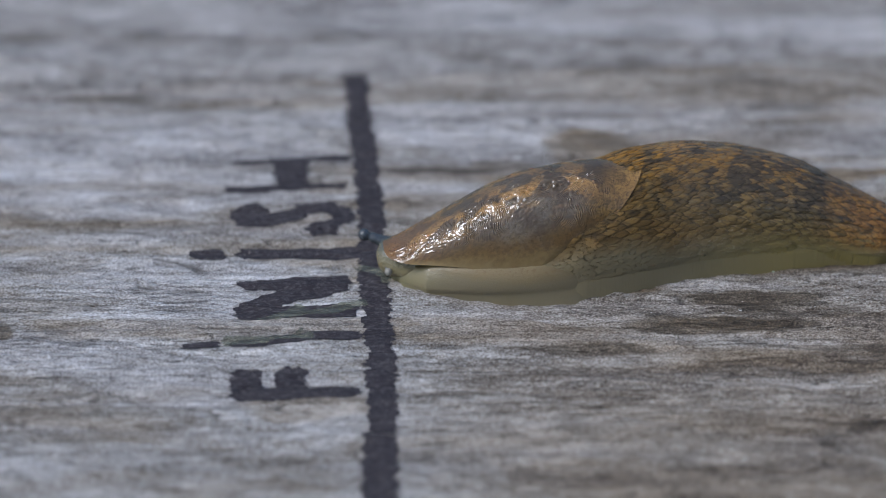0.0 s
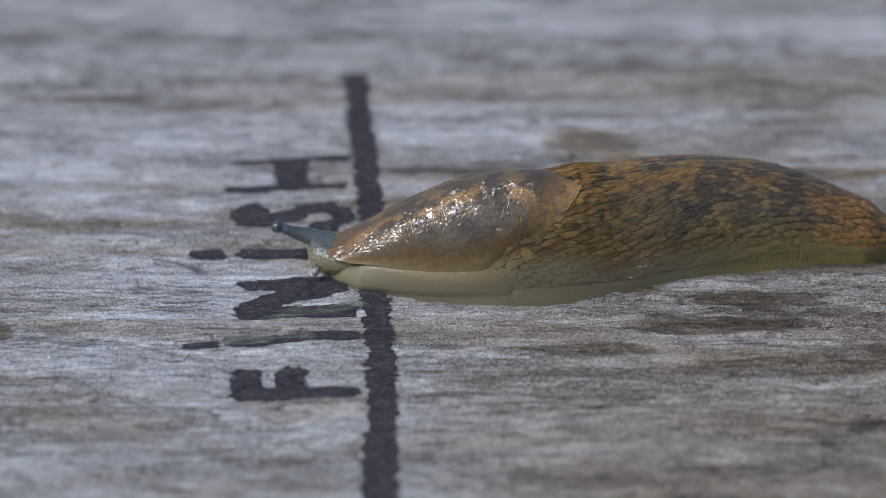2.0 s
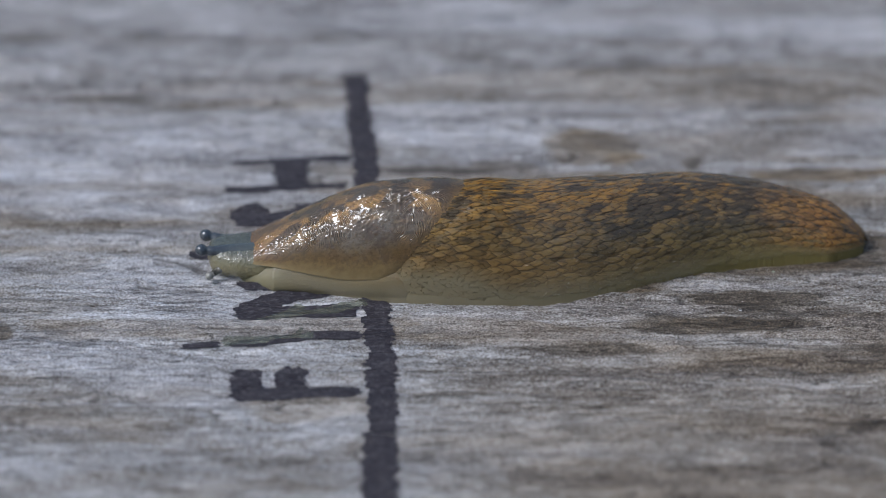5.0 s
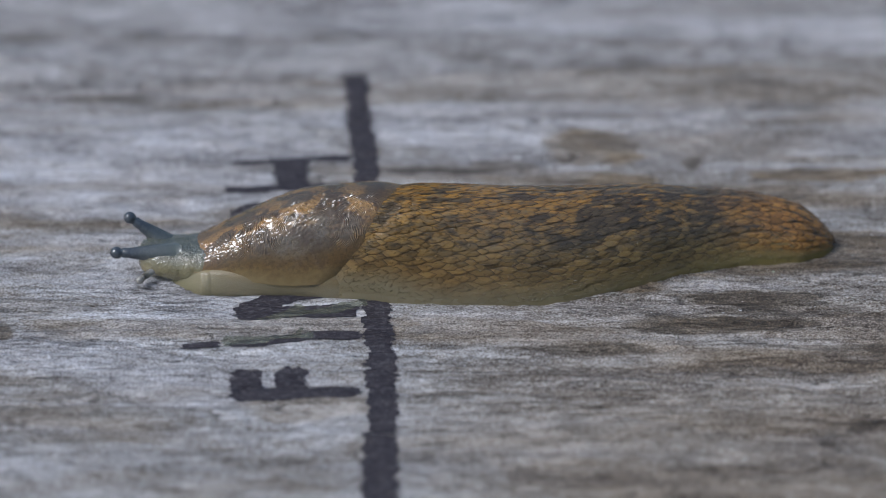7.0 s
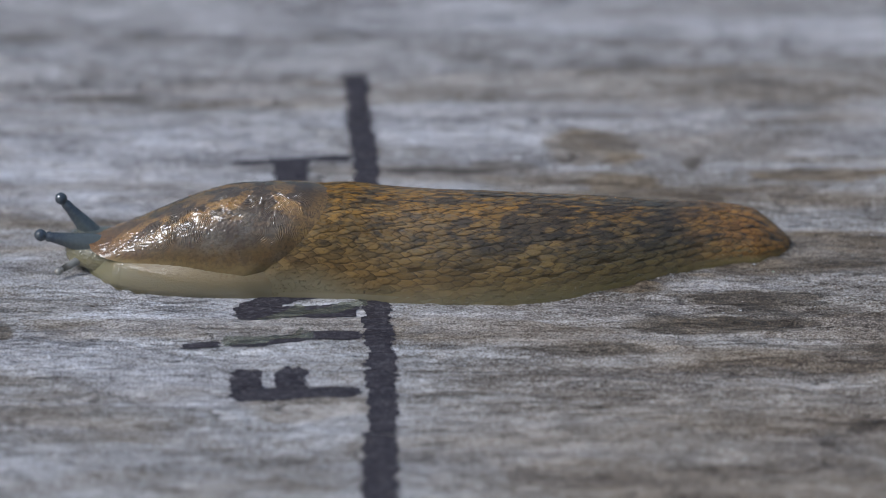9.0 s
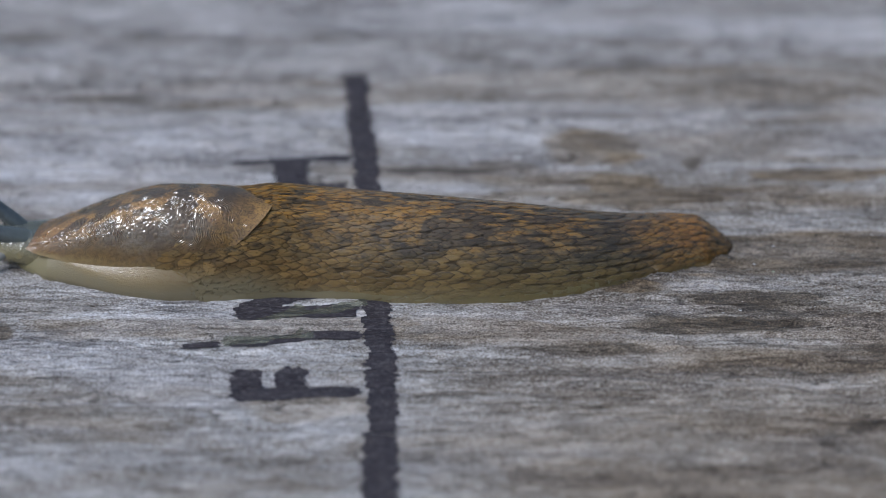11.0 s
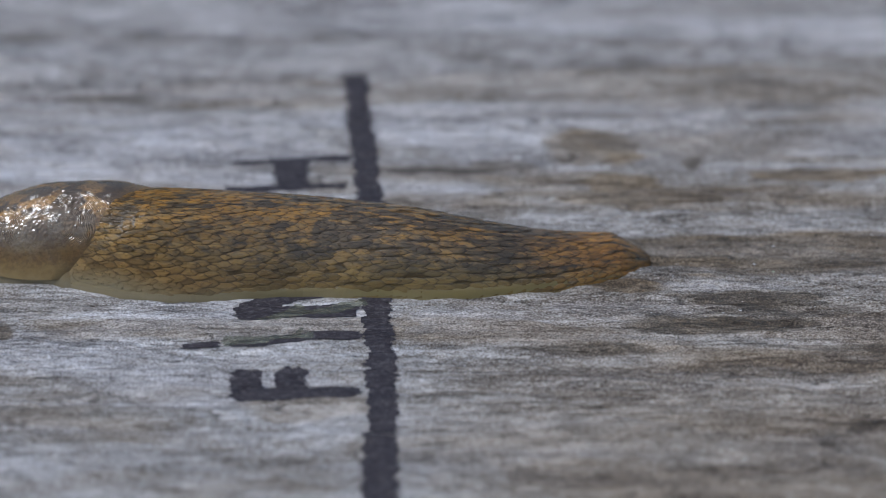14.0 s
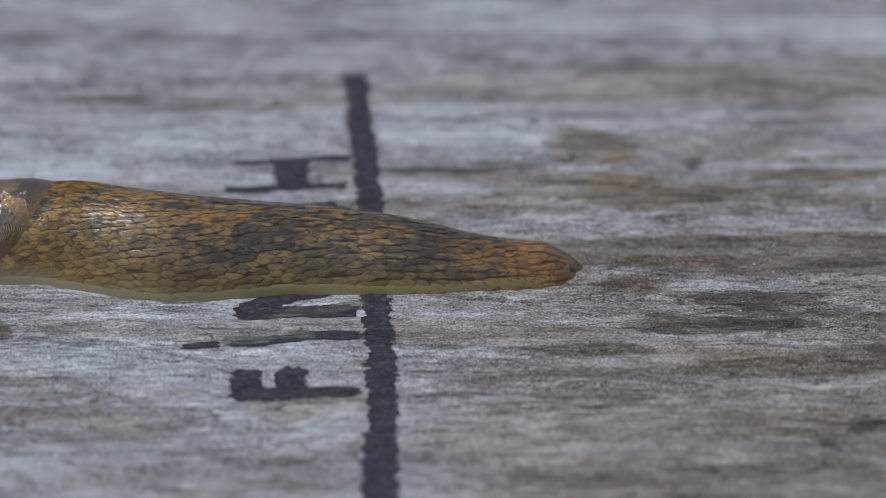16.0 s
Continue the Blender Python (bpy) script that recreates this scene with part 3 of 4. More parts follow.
def make_lettering():
    line = tagged(new("finish_line"), "thick black marker line drawn across the grey board", "marker line")
    ink_shape("stroke", [([(-11.3, 44.6), (-10.0, 26.6), (-8.7, 12.2), (-7.8, -7.5), (-6.9, -19.6), (-6.3, -33.0), (-6.3, -40.0)], 1.6, 1.7)], "", 101, span=(-38.4, 99), parent=line)
    ink_shape("stroke", [([(-6.4, -36.0), (-6.4, -49.7), (-6.5, -88.0)], 1.9, 1.95)], "", 105, span=(-99, -38.5), parent=line)
    said = "black hand-lettered marker %s of the word FiNiSH beside the line"
    ink_shape("letter", [([(-21.5, -31.3), (-9.4, -30.2)], 0.95, 1.2), ([(-21.5, -27.1), (-21.6, -31.0)], 1.15, 1.15), ([(-20.2, -27.0), (-20.1, -31.0)], 1.1, 1.15), ([(-16.7, -26.8), (-16.6, -30.6)], 1.15, 1.15), ([(-15.5, -26.9), (-15.4, -30.6)], 1.1, 1.15)], said % "capital F", 110)
    ink_shape("letter", [([(-27.6, -21.5), (-26.4, -21.3), (-25.2, -21.2)], 0.75, 0.95), ([(-22.7, -21.2), (-17.4, -20.4), (-14.0, -19.6), (-10.2, -19.3)], 0.75, 1.35)], said % "small i", 120)
    ink_shape("letter", [([(-21.6, -14.5), (-10.4, -13.7)], 1.5, 1.2), ([(-22.4, -8.2), (-17.0, -8.3), (-11.4, -7.7)], 0.9, 1.3), ([(-21.2, -13.4), (-17.5, -10.8), (-11.6, -8.6)], 1.8, 1.2)], said % "capital N", 130)
    ink_shape("letter", [([(-28.2, -1.8), (-27.2, -1.6), (-25.9, -1.6)], 1.05, 1.15), ([(-22.7, -1.4), (-9.6, -0.6)], 1.25, 1.3)], said % "small i", 140)
    ink_shape("letter", [([(-22.4, 8.8), (-23.4, 8.0), (-22.9, 6.9), (-20.5, 6.5), (-17.8, 7.6), (-16.4, 9.0), (-13.6, 9.5), (-11.9, 8.4), (-11.9, 6.5), (-13.2, 5.2), (-14.8, 4.7)], 1.85, 1.35)], said % "capital S", 150)
    ink_shape("letter", [([(-25.2, 21.3), (-11.6, 22.3)], 0.75, 0.85), ([(-25.6, 14.5), (-12.2, 15.8)], 0.85, 0.95), ([(-18.4, 20.0), (-18.2, 16.2)], 2.2, 2.2)], said % "capital H", 160)


make_lettering()

# ---------------------------------------------------------------- slime and grit on the board
def slime_shape(strokes, label, seed):
    """A thin clear film that lies on the wood and the ink."""
    allp = np.array([p for pts, _, _ in strokes for p in pts])
    lo, hi = allp.min(0) - 3.0, allp.max(0) + 3.0
    cell = 0.2
    xs, ys = np.arange(lo[0], hi[0], cell), np.arange(lo[1], hi[1], cell)
    X, Y = np.meshgrid(xs, ys, indexing="ij")
    F = np.full_like(X, -99.0)
    for pts, r0, r1 in strokes:
        F = np.maximum(F, stroke_field(X + 0.5 * fbm(X / 3.0, Y / 1.0, seed, 2), Y + 0.35 * fbm(X / 3.0, Y / 1.2, seed + 1, 3), pts, r0, r1))
    smooth = 0.5 * fbm(X / 16.0, grain_bend(X, Y) / 2.2, 2, 2) * 0.46
    Z = np.maximum(wood_relief(X, Y)[0] + 0.10, smooth) + 0.03
    quads = grid_faces(len(xs), len(ys))
    quads = quads[(F.ravel()[quads] > 0).all(1)]
    used, inv = np.unique(quads, return_inverse=True)
    V = np.stack([X.ravel(), Y.ravel(), Z.ravel()], -1)[used]
    ob = part("slime_film", mesh_of("slime_film", V, inv.reshape(-1, 4)), MAT["slime"])
    ob.visible_shadow = False
    return tagged(ob, label, "slime", "slime on the board")


def make_slime():
    slime_shape([([(-23.5, -20.6), (-19.0, -20.3), (-14.5, -19.2)], 0.9, 0.5), ([(-17.0, -20.0), (-15.5, -18.2)], 0.5, 0.4)], "thin clear slime film smeared over a letter", 201)
    slime_shape([([(-20.5, -15.5), (-17.5, -14.6), (-12.0, -13.4), (-9.0, -12.0)], 0.5, 0.9), ([(-18.5, -15.4), (-16.2, -13.0)], 0.5, 0.8)], "thin clear slime film smeared over a letter", 211)
    slime_shape([([(-9.0, -4.4), (-7.0, -5.6), (-6.4, -7.2)], 0.9, 0.8)], "clear slime smear lying on the marker line", 221)


make_slime()


def make_grit():
    """Loose grains and lichen flecks, too many to count."""
    rng = random.Random(31)
    V, F = [], []
    spots = [(-25.6, -15.6), (28.8, -3.0), (35.5, -3.2), (37.5, -5.0), (31.0, -14.0), (24.0, -17.0), (41.0, -10.0), (33.0, -13.4), (-33.5, -21.5), (-20.0, -21.8), (47.0, -7.0), (38.0, 0.5)]
    for n in range(190):
        if n < len(spots):
            x, y, size = *spots[n], rng.uniform(0.10, 0.16)
        elif n < 110:
            x, y, size = rng.gauss(37, 9), rng.gauss(-9, 8), rng.uniform(0.03, 0.075)
        else:
            x, y, size = rng.uniform(-55, 55), rng.uniform(-40, 30), rng.uniform(0.03, 0.075)
        z = float(wood_relief(np.array([x]), np.array([y]))[0][0])
        base = len(V)
        turn = rng.uniform(0, 6.28)
        for ring, up in ((1.0, 0.0), (0.75, 0.55)):
            for k in range(6):
                a = turn + k * math.pi / 3
                r = size * ring * rng.uniform(0.7, 1.25)
                V.append((x + 1.5 * r * math.cos(a), y + r * math.sin(a), z - 0.02 + up * size))
        V.append((x, y, z + size * 0.8))
        for k in range(6):
            j = (k + 1) % 6
            F.append([base + k, base + j, base + 6 + j, base + 6 + k])
            F.append([base + 6 + k, base + 6 + j, base + 12])
    ob = part("grit", mesh_of("grit", V, F, smooth=False), MAT["grit"])
    tagged(ob, "scattered pale sand grains and lichen flecks", "grit", kind="stuff")


make_grit()

# ---------------------------------------------------------------- the slug: its shape at rest
LEN = 78.8          # nose rim of the mantle to the tip of the tail
MANTLE = 27.4       # length of the mantle
REACH = 0.43 * math.pi      # half the arc that the mantle covers

NODE = [0.0, 5.1, 10.3, 15.5, 21.4, 27.4, 32.4, 37.6, 43.5, 49.3, 55.2, 61.0, 66.2, 70.8, 74.7, 77.3, 78.8]
HALF = [4.5, 5.4, 6.0, 6.4, 6.5, 6.6, 6.6, 6.55, 6.5, 6.3, 5.9, 5.4, 4.8, 4.3, 3.9, 3.6, 3.4]
TALL = [3.7, 6.1, 8.9, 10.8, 11.2, 11.3, 11.3, 11.1, 10.6, 10.1, 9.4, 8.4, 7.1, 5.8, 4.8, 4.2, 3.9]
_fine = np.arange(-10, 95, 0.25)
_ker = np.exp(-0.5 * (np.arange(-16, 17) * 0.25 / 1.3) ** 2)
_ker /= _ker.sum()


def smooth_table(vals):
    raw = np.interp(_fine, NODE, vals)
    return np.convolve(np.pad(raw, 16, mode="edge"), _ker, mode="valid")


_half, _tall = smooth_table(HALF), smooth_table(TALL)


def tail_close(m):
    return np.sqrt(np.clip((LEN + 0.8 - np.asarray(m, float)) / 4.6, 0.0, 1.0))


def half_at(m):
    return np.interp(m, _fine, _half) * tail_close(m)


def tall_at(m):
    return np.interp(m, _fine, _tall) * tail_close(m)


def mantle_span(s):
    """The share of its reach to which the mantle comes down, from its front (0) to its rear (1)."""
    return 0.58 + 0.42 * np.sin(np.clip(s * 1.25 + 0.1, 0, 1) * math.pi * 0.5)


def below_mantle(m, phi):
    """How far below the mantle's lower edge a place of the skin lies, in centimetres."""
    edge = REACH * mantle_span((np.asarray(m, float) - 2.2) / 16.9)
    return (np.abs(phi - math.pi / 2) - edge) * 0.85


def skin_uv(m, phi):
    """Body length and distance from the ridge of the back, in centimetres."""
    return np.stack([m / 10.0 + 0 * phi, (phi - math.pi / 2) * 0.85 + 0 * m], -1)


def surface(m, phi, lift=0.0):
    """A place on the resting body: m along it, phi from the near foot (0) over the back to the far foot (pi)."""
    a, h = half_at(m), tall_at(m)
    c, s = np.cos(phi), np.sin(phi)
    y, z = -a * np.sign(c) * np.abs(c) ** 0.92, h * s
    ny, nz = -c / np.maximum(a, 0.02), s / np.maximum(h, 0.02)
    k = np.maximum(np.hypot(ny, nz), 1e-9)
    return np.stack([m + 0 * phi, y + lift * ny / k, z + lift * nz / k], -1)


# ---------------------------------------------------------------- the slug: how it goes
MANTLE_C = 13.0     # the middle of the mantle
# seconds, then where the mantle's front and rear, three places of the back and the tail's tip have got to
GONE = [(0, -4.4, 20.5, 35.1, 42.3, 50.6, 53.5), (1, -8.0, 17.8, 33.6, 41.3, 49.8, 52.6), (2, -12.0, 14.6, 31.7, 40.1, 49.2, 52.0),
        (3, -15.4, 11.2, 29.6, 38.6, 48.0, 51.2), (4, -18.7, 7.4, 27.2, 37.0, 46.5, 49.7), (5.25, -23.3, 2.9, 24.8, 34.4, 44.7, 47.7),
        (6.5, -28.0, -1.7, 22.6, 31.4, 43.1, 45.3), (7, -30.0, -3.7, 21.0, 30.1, 41.9, 44.4), (8, -34.3, -7.6, 17.1, 27.7, 39.5, 42.2),
        (9, -38.9, -11.7, 13.1, 25.6, 36.8, 39.7), (10.25, -44.2, -16.8, 7.9, 22.0, 32.8, 35.6)]
GONE += [(11.5, -49.3, -21.9, 2.8, 18.4, 28.4, 31.0), (12.5, -53.3, -25.9, -1.1, 14.8, 25.9, 28.7), (14, -60.0, -32.6, -7.4, 8.8, 20.6, 23.6),
         (15, -64.8, -37.5, -11.9, 4.6, 17.0, 19.9), (16, -69.7, -42.6, -16.6, 0.4, 13.2, 16.1)]
GONE_AT = [0.0, 27.4, 52.5, 64.9, 75.9, 78.8]
# the line along which it creeps
TRACK_X = [-110.0, -60.3, -50.7, -44.3, -37.6, -32.9, -27.8, -21.4, -15.0, -8.6, -2.2, 4.2, 10.6, 16.1, 19.7, 23.6, 28.7, 33.6, 39.6, 44.7, 50.4, 62.5]
TRACK_Y = [-2.5, -2.5, -1.9, -1.4, -3.5, -5.3, -5.5, -4.5, -4.0, -4.7, -5.5, -5.8, -5.3, -4.2, -3.1, -1.4, 0.8, 1.2, 0.9, 0.7, 0.0, -1.4]
# how tall the back stands, second by second, at the places of BACK_AT
BACK_AT = [27.4, 32.4, 37.6, 43.5, 49.3, 55.2, 61.0, 66.2, 70.8, 74.7, 77.3]
BACK = [(0, 13.3, 13.7, 13.7, 13.1, 12.6, 11.7, 10.8, 9.1, 7.3, 5.8, 4.4), (1.5, 12.9, 12.7, 12.6, 12.1, 11.7, 11.1, 10.4, 9.1, 7.3, 6.0, 4.6),
        (3.5, 11.7, 11.5, 11.7, 11.3, 10.6, 10.0, 9.6, 8.6, 7.2, 6.0, 4.4), (7, 11.1, 11.0, 10.7, 10.2, 9.7, 9.0, 7.8, 7.1, 6.3, 5.2, 3.6),
        (9, 10.2, 10.3, 10.2, 10.1, 9.6, 8.8, 7.4, 6.0, 5.4, 4.4, 3.2), (12.5, 10.6, 9.7, 9.2, 9.0, 8.9, 8.3, 6.8, 5.1, 4.3, 3.7, 2.9),
        (14.5, 10.2, 10.2, 9.5, 8.7, 8.1, 7.8, 6.5, 5.1, 4.1, 3.5, 2.8), (16, 9.8, 9.6, 9.6, 8.9, 8.0, 7.3, 6.7, 5.0, 3.9, 3.3, 2.7)]
# seconds, lift of the mantle and its pitch in degrees
MANTLE_SET = [(0, 1.3, 4.5), (1.5, 0.9, 4.0), (3.5, 0.7, 2.5), (7, -0.9, 1.6), (9, -0.1, -2.0), (12.5, -0.8, -0.3), (14.5, -1.4, 0.3), (16, -1.7, 0.3)]


def column(rows, k, t):
    """A smooth reading of one column of a table of times."""
    ts, vs = np.array([r[0] for r in rows], float), np.array([r[k] for r in rows], float)
    fine = np.linspace(t - 0.6, t + 0.6, 13)
    w = np.exp(-0.5 * ((fine - t) / 0.35) ** 2)
    lo = vs[0] + (vs[1] - vs[0]) / (ts[1] - ts[0]) * (fine - ts[0])
    hi = vs[-1] + (vs[-1] - vs[-2]) / (ts[-1] - ts[-2]) * (fine - ts[-1])
    v = np.where(fine < ts[0], lo, np.where(fine > ts[-1], hi, np.interp(fine, ts, vs)))
    return float((w * v).sum() / w.sum())


def track(x):
    xs = x + np.linspace(-10, 10, 21)
    w = np.exp(-0.5 * (np.linspace(-10, 10, 21) / 4.2) ** 2)
    return float((w * np.interp(xs, TRACK_X, TRACK_Y)).sum() / w.sum())


class Moment:
    """Where every place of the body is at one time."""

    def __init__(self, t):
        self.t = t
        self.at = [column(GONE, k + 1, t) for k in range(6)]
        self.back = [column(BACK, k + 1, t) for k in range(len(BACK_AT))]
        self.lift, self.tip = column(MANTLE_SET, 1, t), math.tan(radians(column(MANTLE_SET, 2, t)))
        self.back[0] = 11.3 + self.lift + self.tip * 14.4

    def x(self, m):
        if m < 0:
            return self.at[0] + m
        if m > LEN:
            return self.at[-1] + (m - LEN)
        ms = m + np.linspace(-4, 4, 9)
        w = np.exp(-0.5 * (np.linspace(-4, 4, 9) / 2.0) ** 2)
        raw = np.interp(ms, GONE_AT, self.at)
        raw = np.where(ms < 0, self.at[0] + ms, np.where(ms > LEN, self.at[-1] + (ms - LEN) * 0.8, raw))
        return float((w * raw).sum() / w.sum())

    def tall(self, m):
        if m > LEN - 5.0:
            return self.tall(LEN - 5.0) + float(tall_at(m) - tall_at(LEN - 5.0))
        ms = m + np.linspace(-3, 3, 7)
        w = np.exp(-0.5 * (np.linspace(-3, 3, 7) / 1.6) ** 2)
        raw = np.interp(ms, BACK_AT, self.back)
        raw = np.where(ms < 27.4, tall_at(ms) + self.lift + self.tip * (ms - MANTLE_C), raw)
        return float((w * raw).sum() / w.sum())

    def yaw(self, x):
        return math.atan2(track(x + 2) - track(x - 2), 4.0)


TIMES = [0.5 * k for k in range(33)]
MOMENTS = [Moment(t) for t in TIMES]
KEYED = []          # (part, rows), written down in motions()


def root_pose(mo):
    x = mo.x(0.0)
    return Matrix.Translation((x * MM, track(x) * MM, 0.0))


def local(mo, m):
    return root_pose(mo).inverted() @ m


def flat_pose(mo, m, lift=0.0, pitch=0.0):
    x = mo.x(m)
    return local(mo, pose(x * MM, track(x) * MM, lift * MM, 0, math.degrees(-pitch), math.degrees(mo.yaw(x))))


slug = new("slug")
tagged(slug, "brown blotched slug with wet netted skin creeping over the board", "slug")
KEYED.append((slug, [(mo.t, root_pose(mo)) for mo in MOMENTS]))


# ---------------------------------------------------------------- back: rings of tubercles


def under_mantle(m, phi):
    """How deep the back's skin lies below the mantle that covers it."""
    q = np.abs(phi - math.pi / 2) / REACH
    rear = MANTLE + 1.2 - 9.5 * np.minimum(q, 1.2) ** 2.2
    return 0.30 * step(0.2, -2.6, m - rear) * step(1.05, 0.93, q) + 0.25 * step(20.5, 17.0, m)


# outline of one tubercle, a long worn hexagon, and its rise from the rim to the crown
CELL_X = np.array([1.0, 0.52, -0.30, -0.92, -1.0, -0.78, -0.10, 0.60])
CELL_Y = np.array([0.16, 0.86, 1.0, 0.46, -0.12, -0.70, -1.0, -0.80])
CELL_RISE = ((1.0, -0.3, 1.0), (0.88, 0.5, 0.45), (0.66, 1.0, 0.0))
CELL_N = 25
SHINGLE = 0.06      # each ring rises to its rear and lies over the front of the next


def tubercle_ring(i, m0, gap, rng):
    """One ring of the back: its dark furrowed skin, and the tubercles that stand on it."""
    z0 = 0.7 * float(tall_at(m0))
    phis = np.linspace(0.0, math.pi, 49)
    ms = m0 + np.linspace(-0.95, 0.95, 7) * gap
    under = float(np.clip((m0 - 22.0) / 8.0, 0.0, 1.0))
    slant = SHINGLE * np.linspace(-0.95, 0.95, 7)[:, None] * (0.3 + 0.7 * step(0.1, 0.5, np.minimum(phis, math.pi - phis)))[None, :]
    P = surface(ms[:, None], phis[None, :], slant - 0.06 - under_mantle(ms[:, None], phis[None, :]))
    uv = skin_uv(ms[:, None], phis[None, :])
    low = P[:, [0, -1]].copy()
    low[..., 2] -= 5.0
    P = np.concatenate([low[:, :1], P, low[:, 1:]], 1)
    uv = np.concatenate([uv[:, :1], uv, uv[:, -1:]], 1)
    P = P - np.array([m0, 0, z0])
    below = below_mantle(ms[:, None], np.concatenate([phis[:1], phis, phis[-1:]])[None, :])
    core = mesh_of("ring", P.reshape(-1, 3), grid_faces(7, 51)[:, ::-1], uv=uv.reshape(-1, 2), floats={"below": below})
    arc = 1.52 * (half_at(m0) + tall_at(m0))
    count = max(12, int(round(arc / 0.80)))
    V, F, tone, fade, spot_at = [], [], [], [], []
    pitch = (math.pi - 0.24) / count
    spots = []
    for side in (-1, 1):
        off = (0.5 * (i % 2) + 0.045 * i) % 1.0
        for k in range(count // 2 + 1):
            d = (k + off) * pitch
            if d < math.pi / 2 - 0.04 and not (side > 0 and d < 0.3 * pitch):
                spots.append(math.pi / 2 + side * d)
    for ph in spots:
        ph += rng.uniform(-0.24, 0.24) * pitch
        mm = m0 + rng.uniform(-0.34, 0.34) * gap
        size = rng.uniform(0.85, 1.25)
        bare = float(np.clip((25.0 - m0) / 7.0, 0, 1))
        edge = float(step(0.06 + 0.15 * bare, 0.42 + 0.28 * bare, min(ph, math.pi - ph)))
        L, W = 1.10 * gap * size, 0.55 * pitch * rng.uniform(0.84, 1.16)
        tall = (0.55 + 0.45 * under) * 0.036 * size * (0.25 - 0.2 * bare + (0.75 + 0.2 * bare) * edge) * min(1.0, 0.45 + float(half_at(m0)) / 8)
        lean = SHINGLE * (0.3 + 0.7 * float(step(0.1, 0.5, min(ph, math.pi - ph))))
        base = len(V)
        tilt = rng.uniform(-0.2, 0.2) + 0.12 * (1 if ph < math.pi / 2 else -1)
        flip = rng.choice((-1, 1))
        tone.append(rng.random())
        fade.append(0.25 + 0.75 * edge)
        spot_at.append((mm, ph))
        for rr, hh, _ in CELL_RISE:
            for x_, y_ in zip(CELL_X, CELL_Y):
                q, p2 = mm + L * rr * x_, ph + W * rr * (flip * y_ + tilt * x_)
                V.append((q, p2, tall * hh + lean * (q - m0) / gap))
        V.append((mm, ph, tall * 1.06 + lean * (mm - m0) / gap))
        for s in range(2):
            for e in range(8):
                F.append([base + s * 8 + e, base + s * 8 + (e + 1) % 8, base + (s + 1) * 8 + (e + 1) % 8, base + (s + 1) * 8 + e][::flip])
        for e in range(8):
            F.append([base + 16 + e, base + 16 + (e + 1) % 8, base + 24][::flip])
    V = np.array(V)
    P = surface(V[:, 0], np.clip(V[:, 1], 0.0, math.pi), V[:, 2] - under_mantle(V[:, 0], V[:, 1])) - np.array([m0, 0, z0])
    uv = skin_uv(V[:, 0], V[:, 1])
    tones = np.repeat(tone, CELL_N)
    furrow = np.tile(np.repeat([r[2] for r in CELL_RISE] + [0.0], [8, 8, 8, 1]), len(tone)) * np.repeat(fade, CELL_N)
    single = [k for k, (a_, b_) in enumerate(spot_at) if 31 < a_ < 58 and 0.62 < b_ < 1.22]
    rest = [k for k in range(len(tone)) if k not in set(single)]

    def pick(ks, name):
        if not ks:
            return None
        idx = np.concatenate([np.arange(k * CELL_N, (k + 1) * CELL_N) for k in ks])
        faces = [[v + (n - k) * CELL_N for v in f] for n, k in enumerate(ks) for f in F[k * 24:k * 24 + 24]]
        return mesh_of(name, P[idx], faces, uv=uv[idx], floats={"tone": tones[idx], "furrow": furrow[idx], "below": below_mantle(V[idx, 0], V[idx, 1])})
    return core, pick(rest, "netted_skin"), [pick([k], "tubercle") for k in single], z0


def make_back():
    rng = random.Random(5)
    m, i = MANTLE - 10.4, 0
    while m < LEN + 0.4:
        gap = 1.22 if m < 60 else 1.22 - 0.36 * (m - 60) / 18
        core, skin, singles, z0 = tubercle_ring(i, m, gap, rng)
        ring = part("body_ring", core, MAT["groove"], slug, "dark furrowed skin of the slug's back" if i == 0 else "")
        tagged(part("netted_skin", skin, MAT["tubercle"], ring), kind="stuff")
        for one in singles:
            part("tubercle", one, MAT["tubercle"], ring)
        mp = min(m, LEN - 6.2)
        slope0 = float(tall_at(mp + 1) - tall_at(mp - 1)) / 2
        rows = []
        for mo in MOMENTS:
            dx = mo.x(mp + 1.5) - mo.x(mp - 1.5)
            slope = (mo.tall(mp + 1.5) - mo.tall(mp - 1.5)) / max(dx, 0.6)
            turn = max(-0.3, min(0.3, math.atan(slope) - math.atan(slope0))) * float(np.clip((LEN - 2.5 - m) / 6.0, 0, 1))
            rows.append((mo.t, flat_pose(mo, m, z0 + mo.tall(m) - float(tall_at(m)), turn)))
        KEYED.append((ring, rows))
        m += gap
        i += 1


make_back()


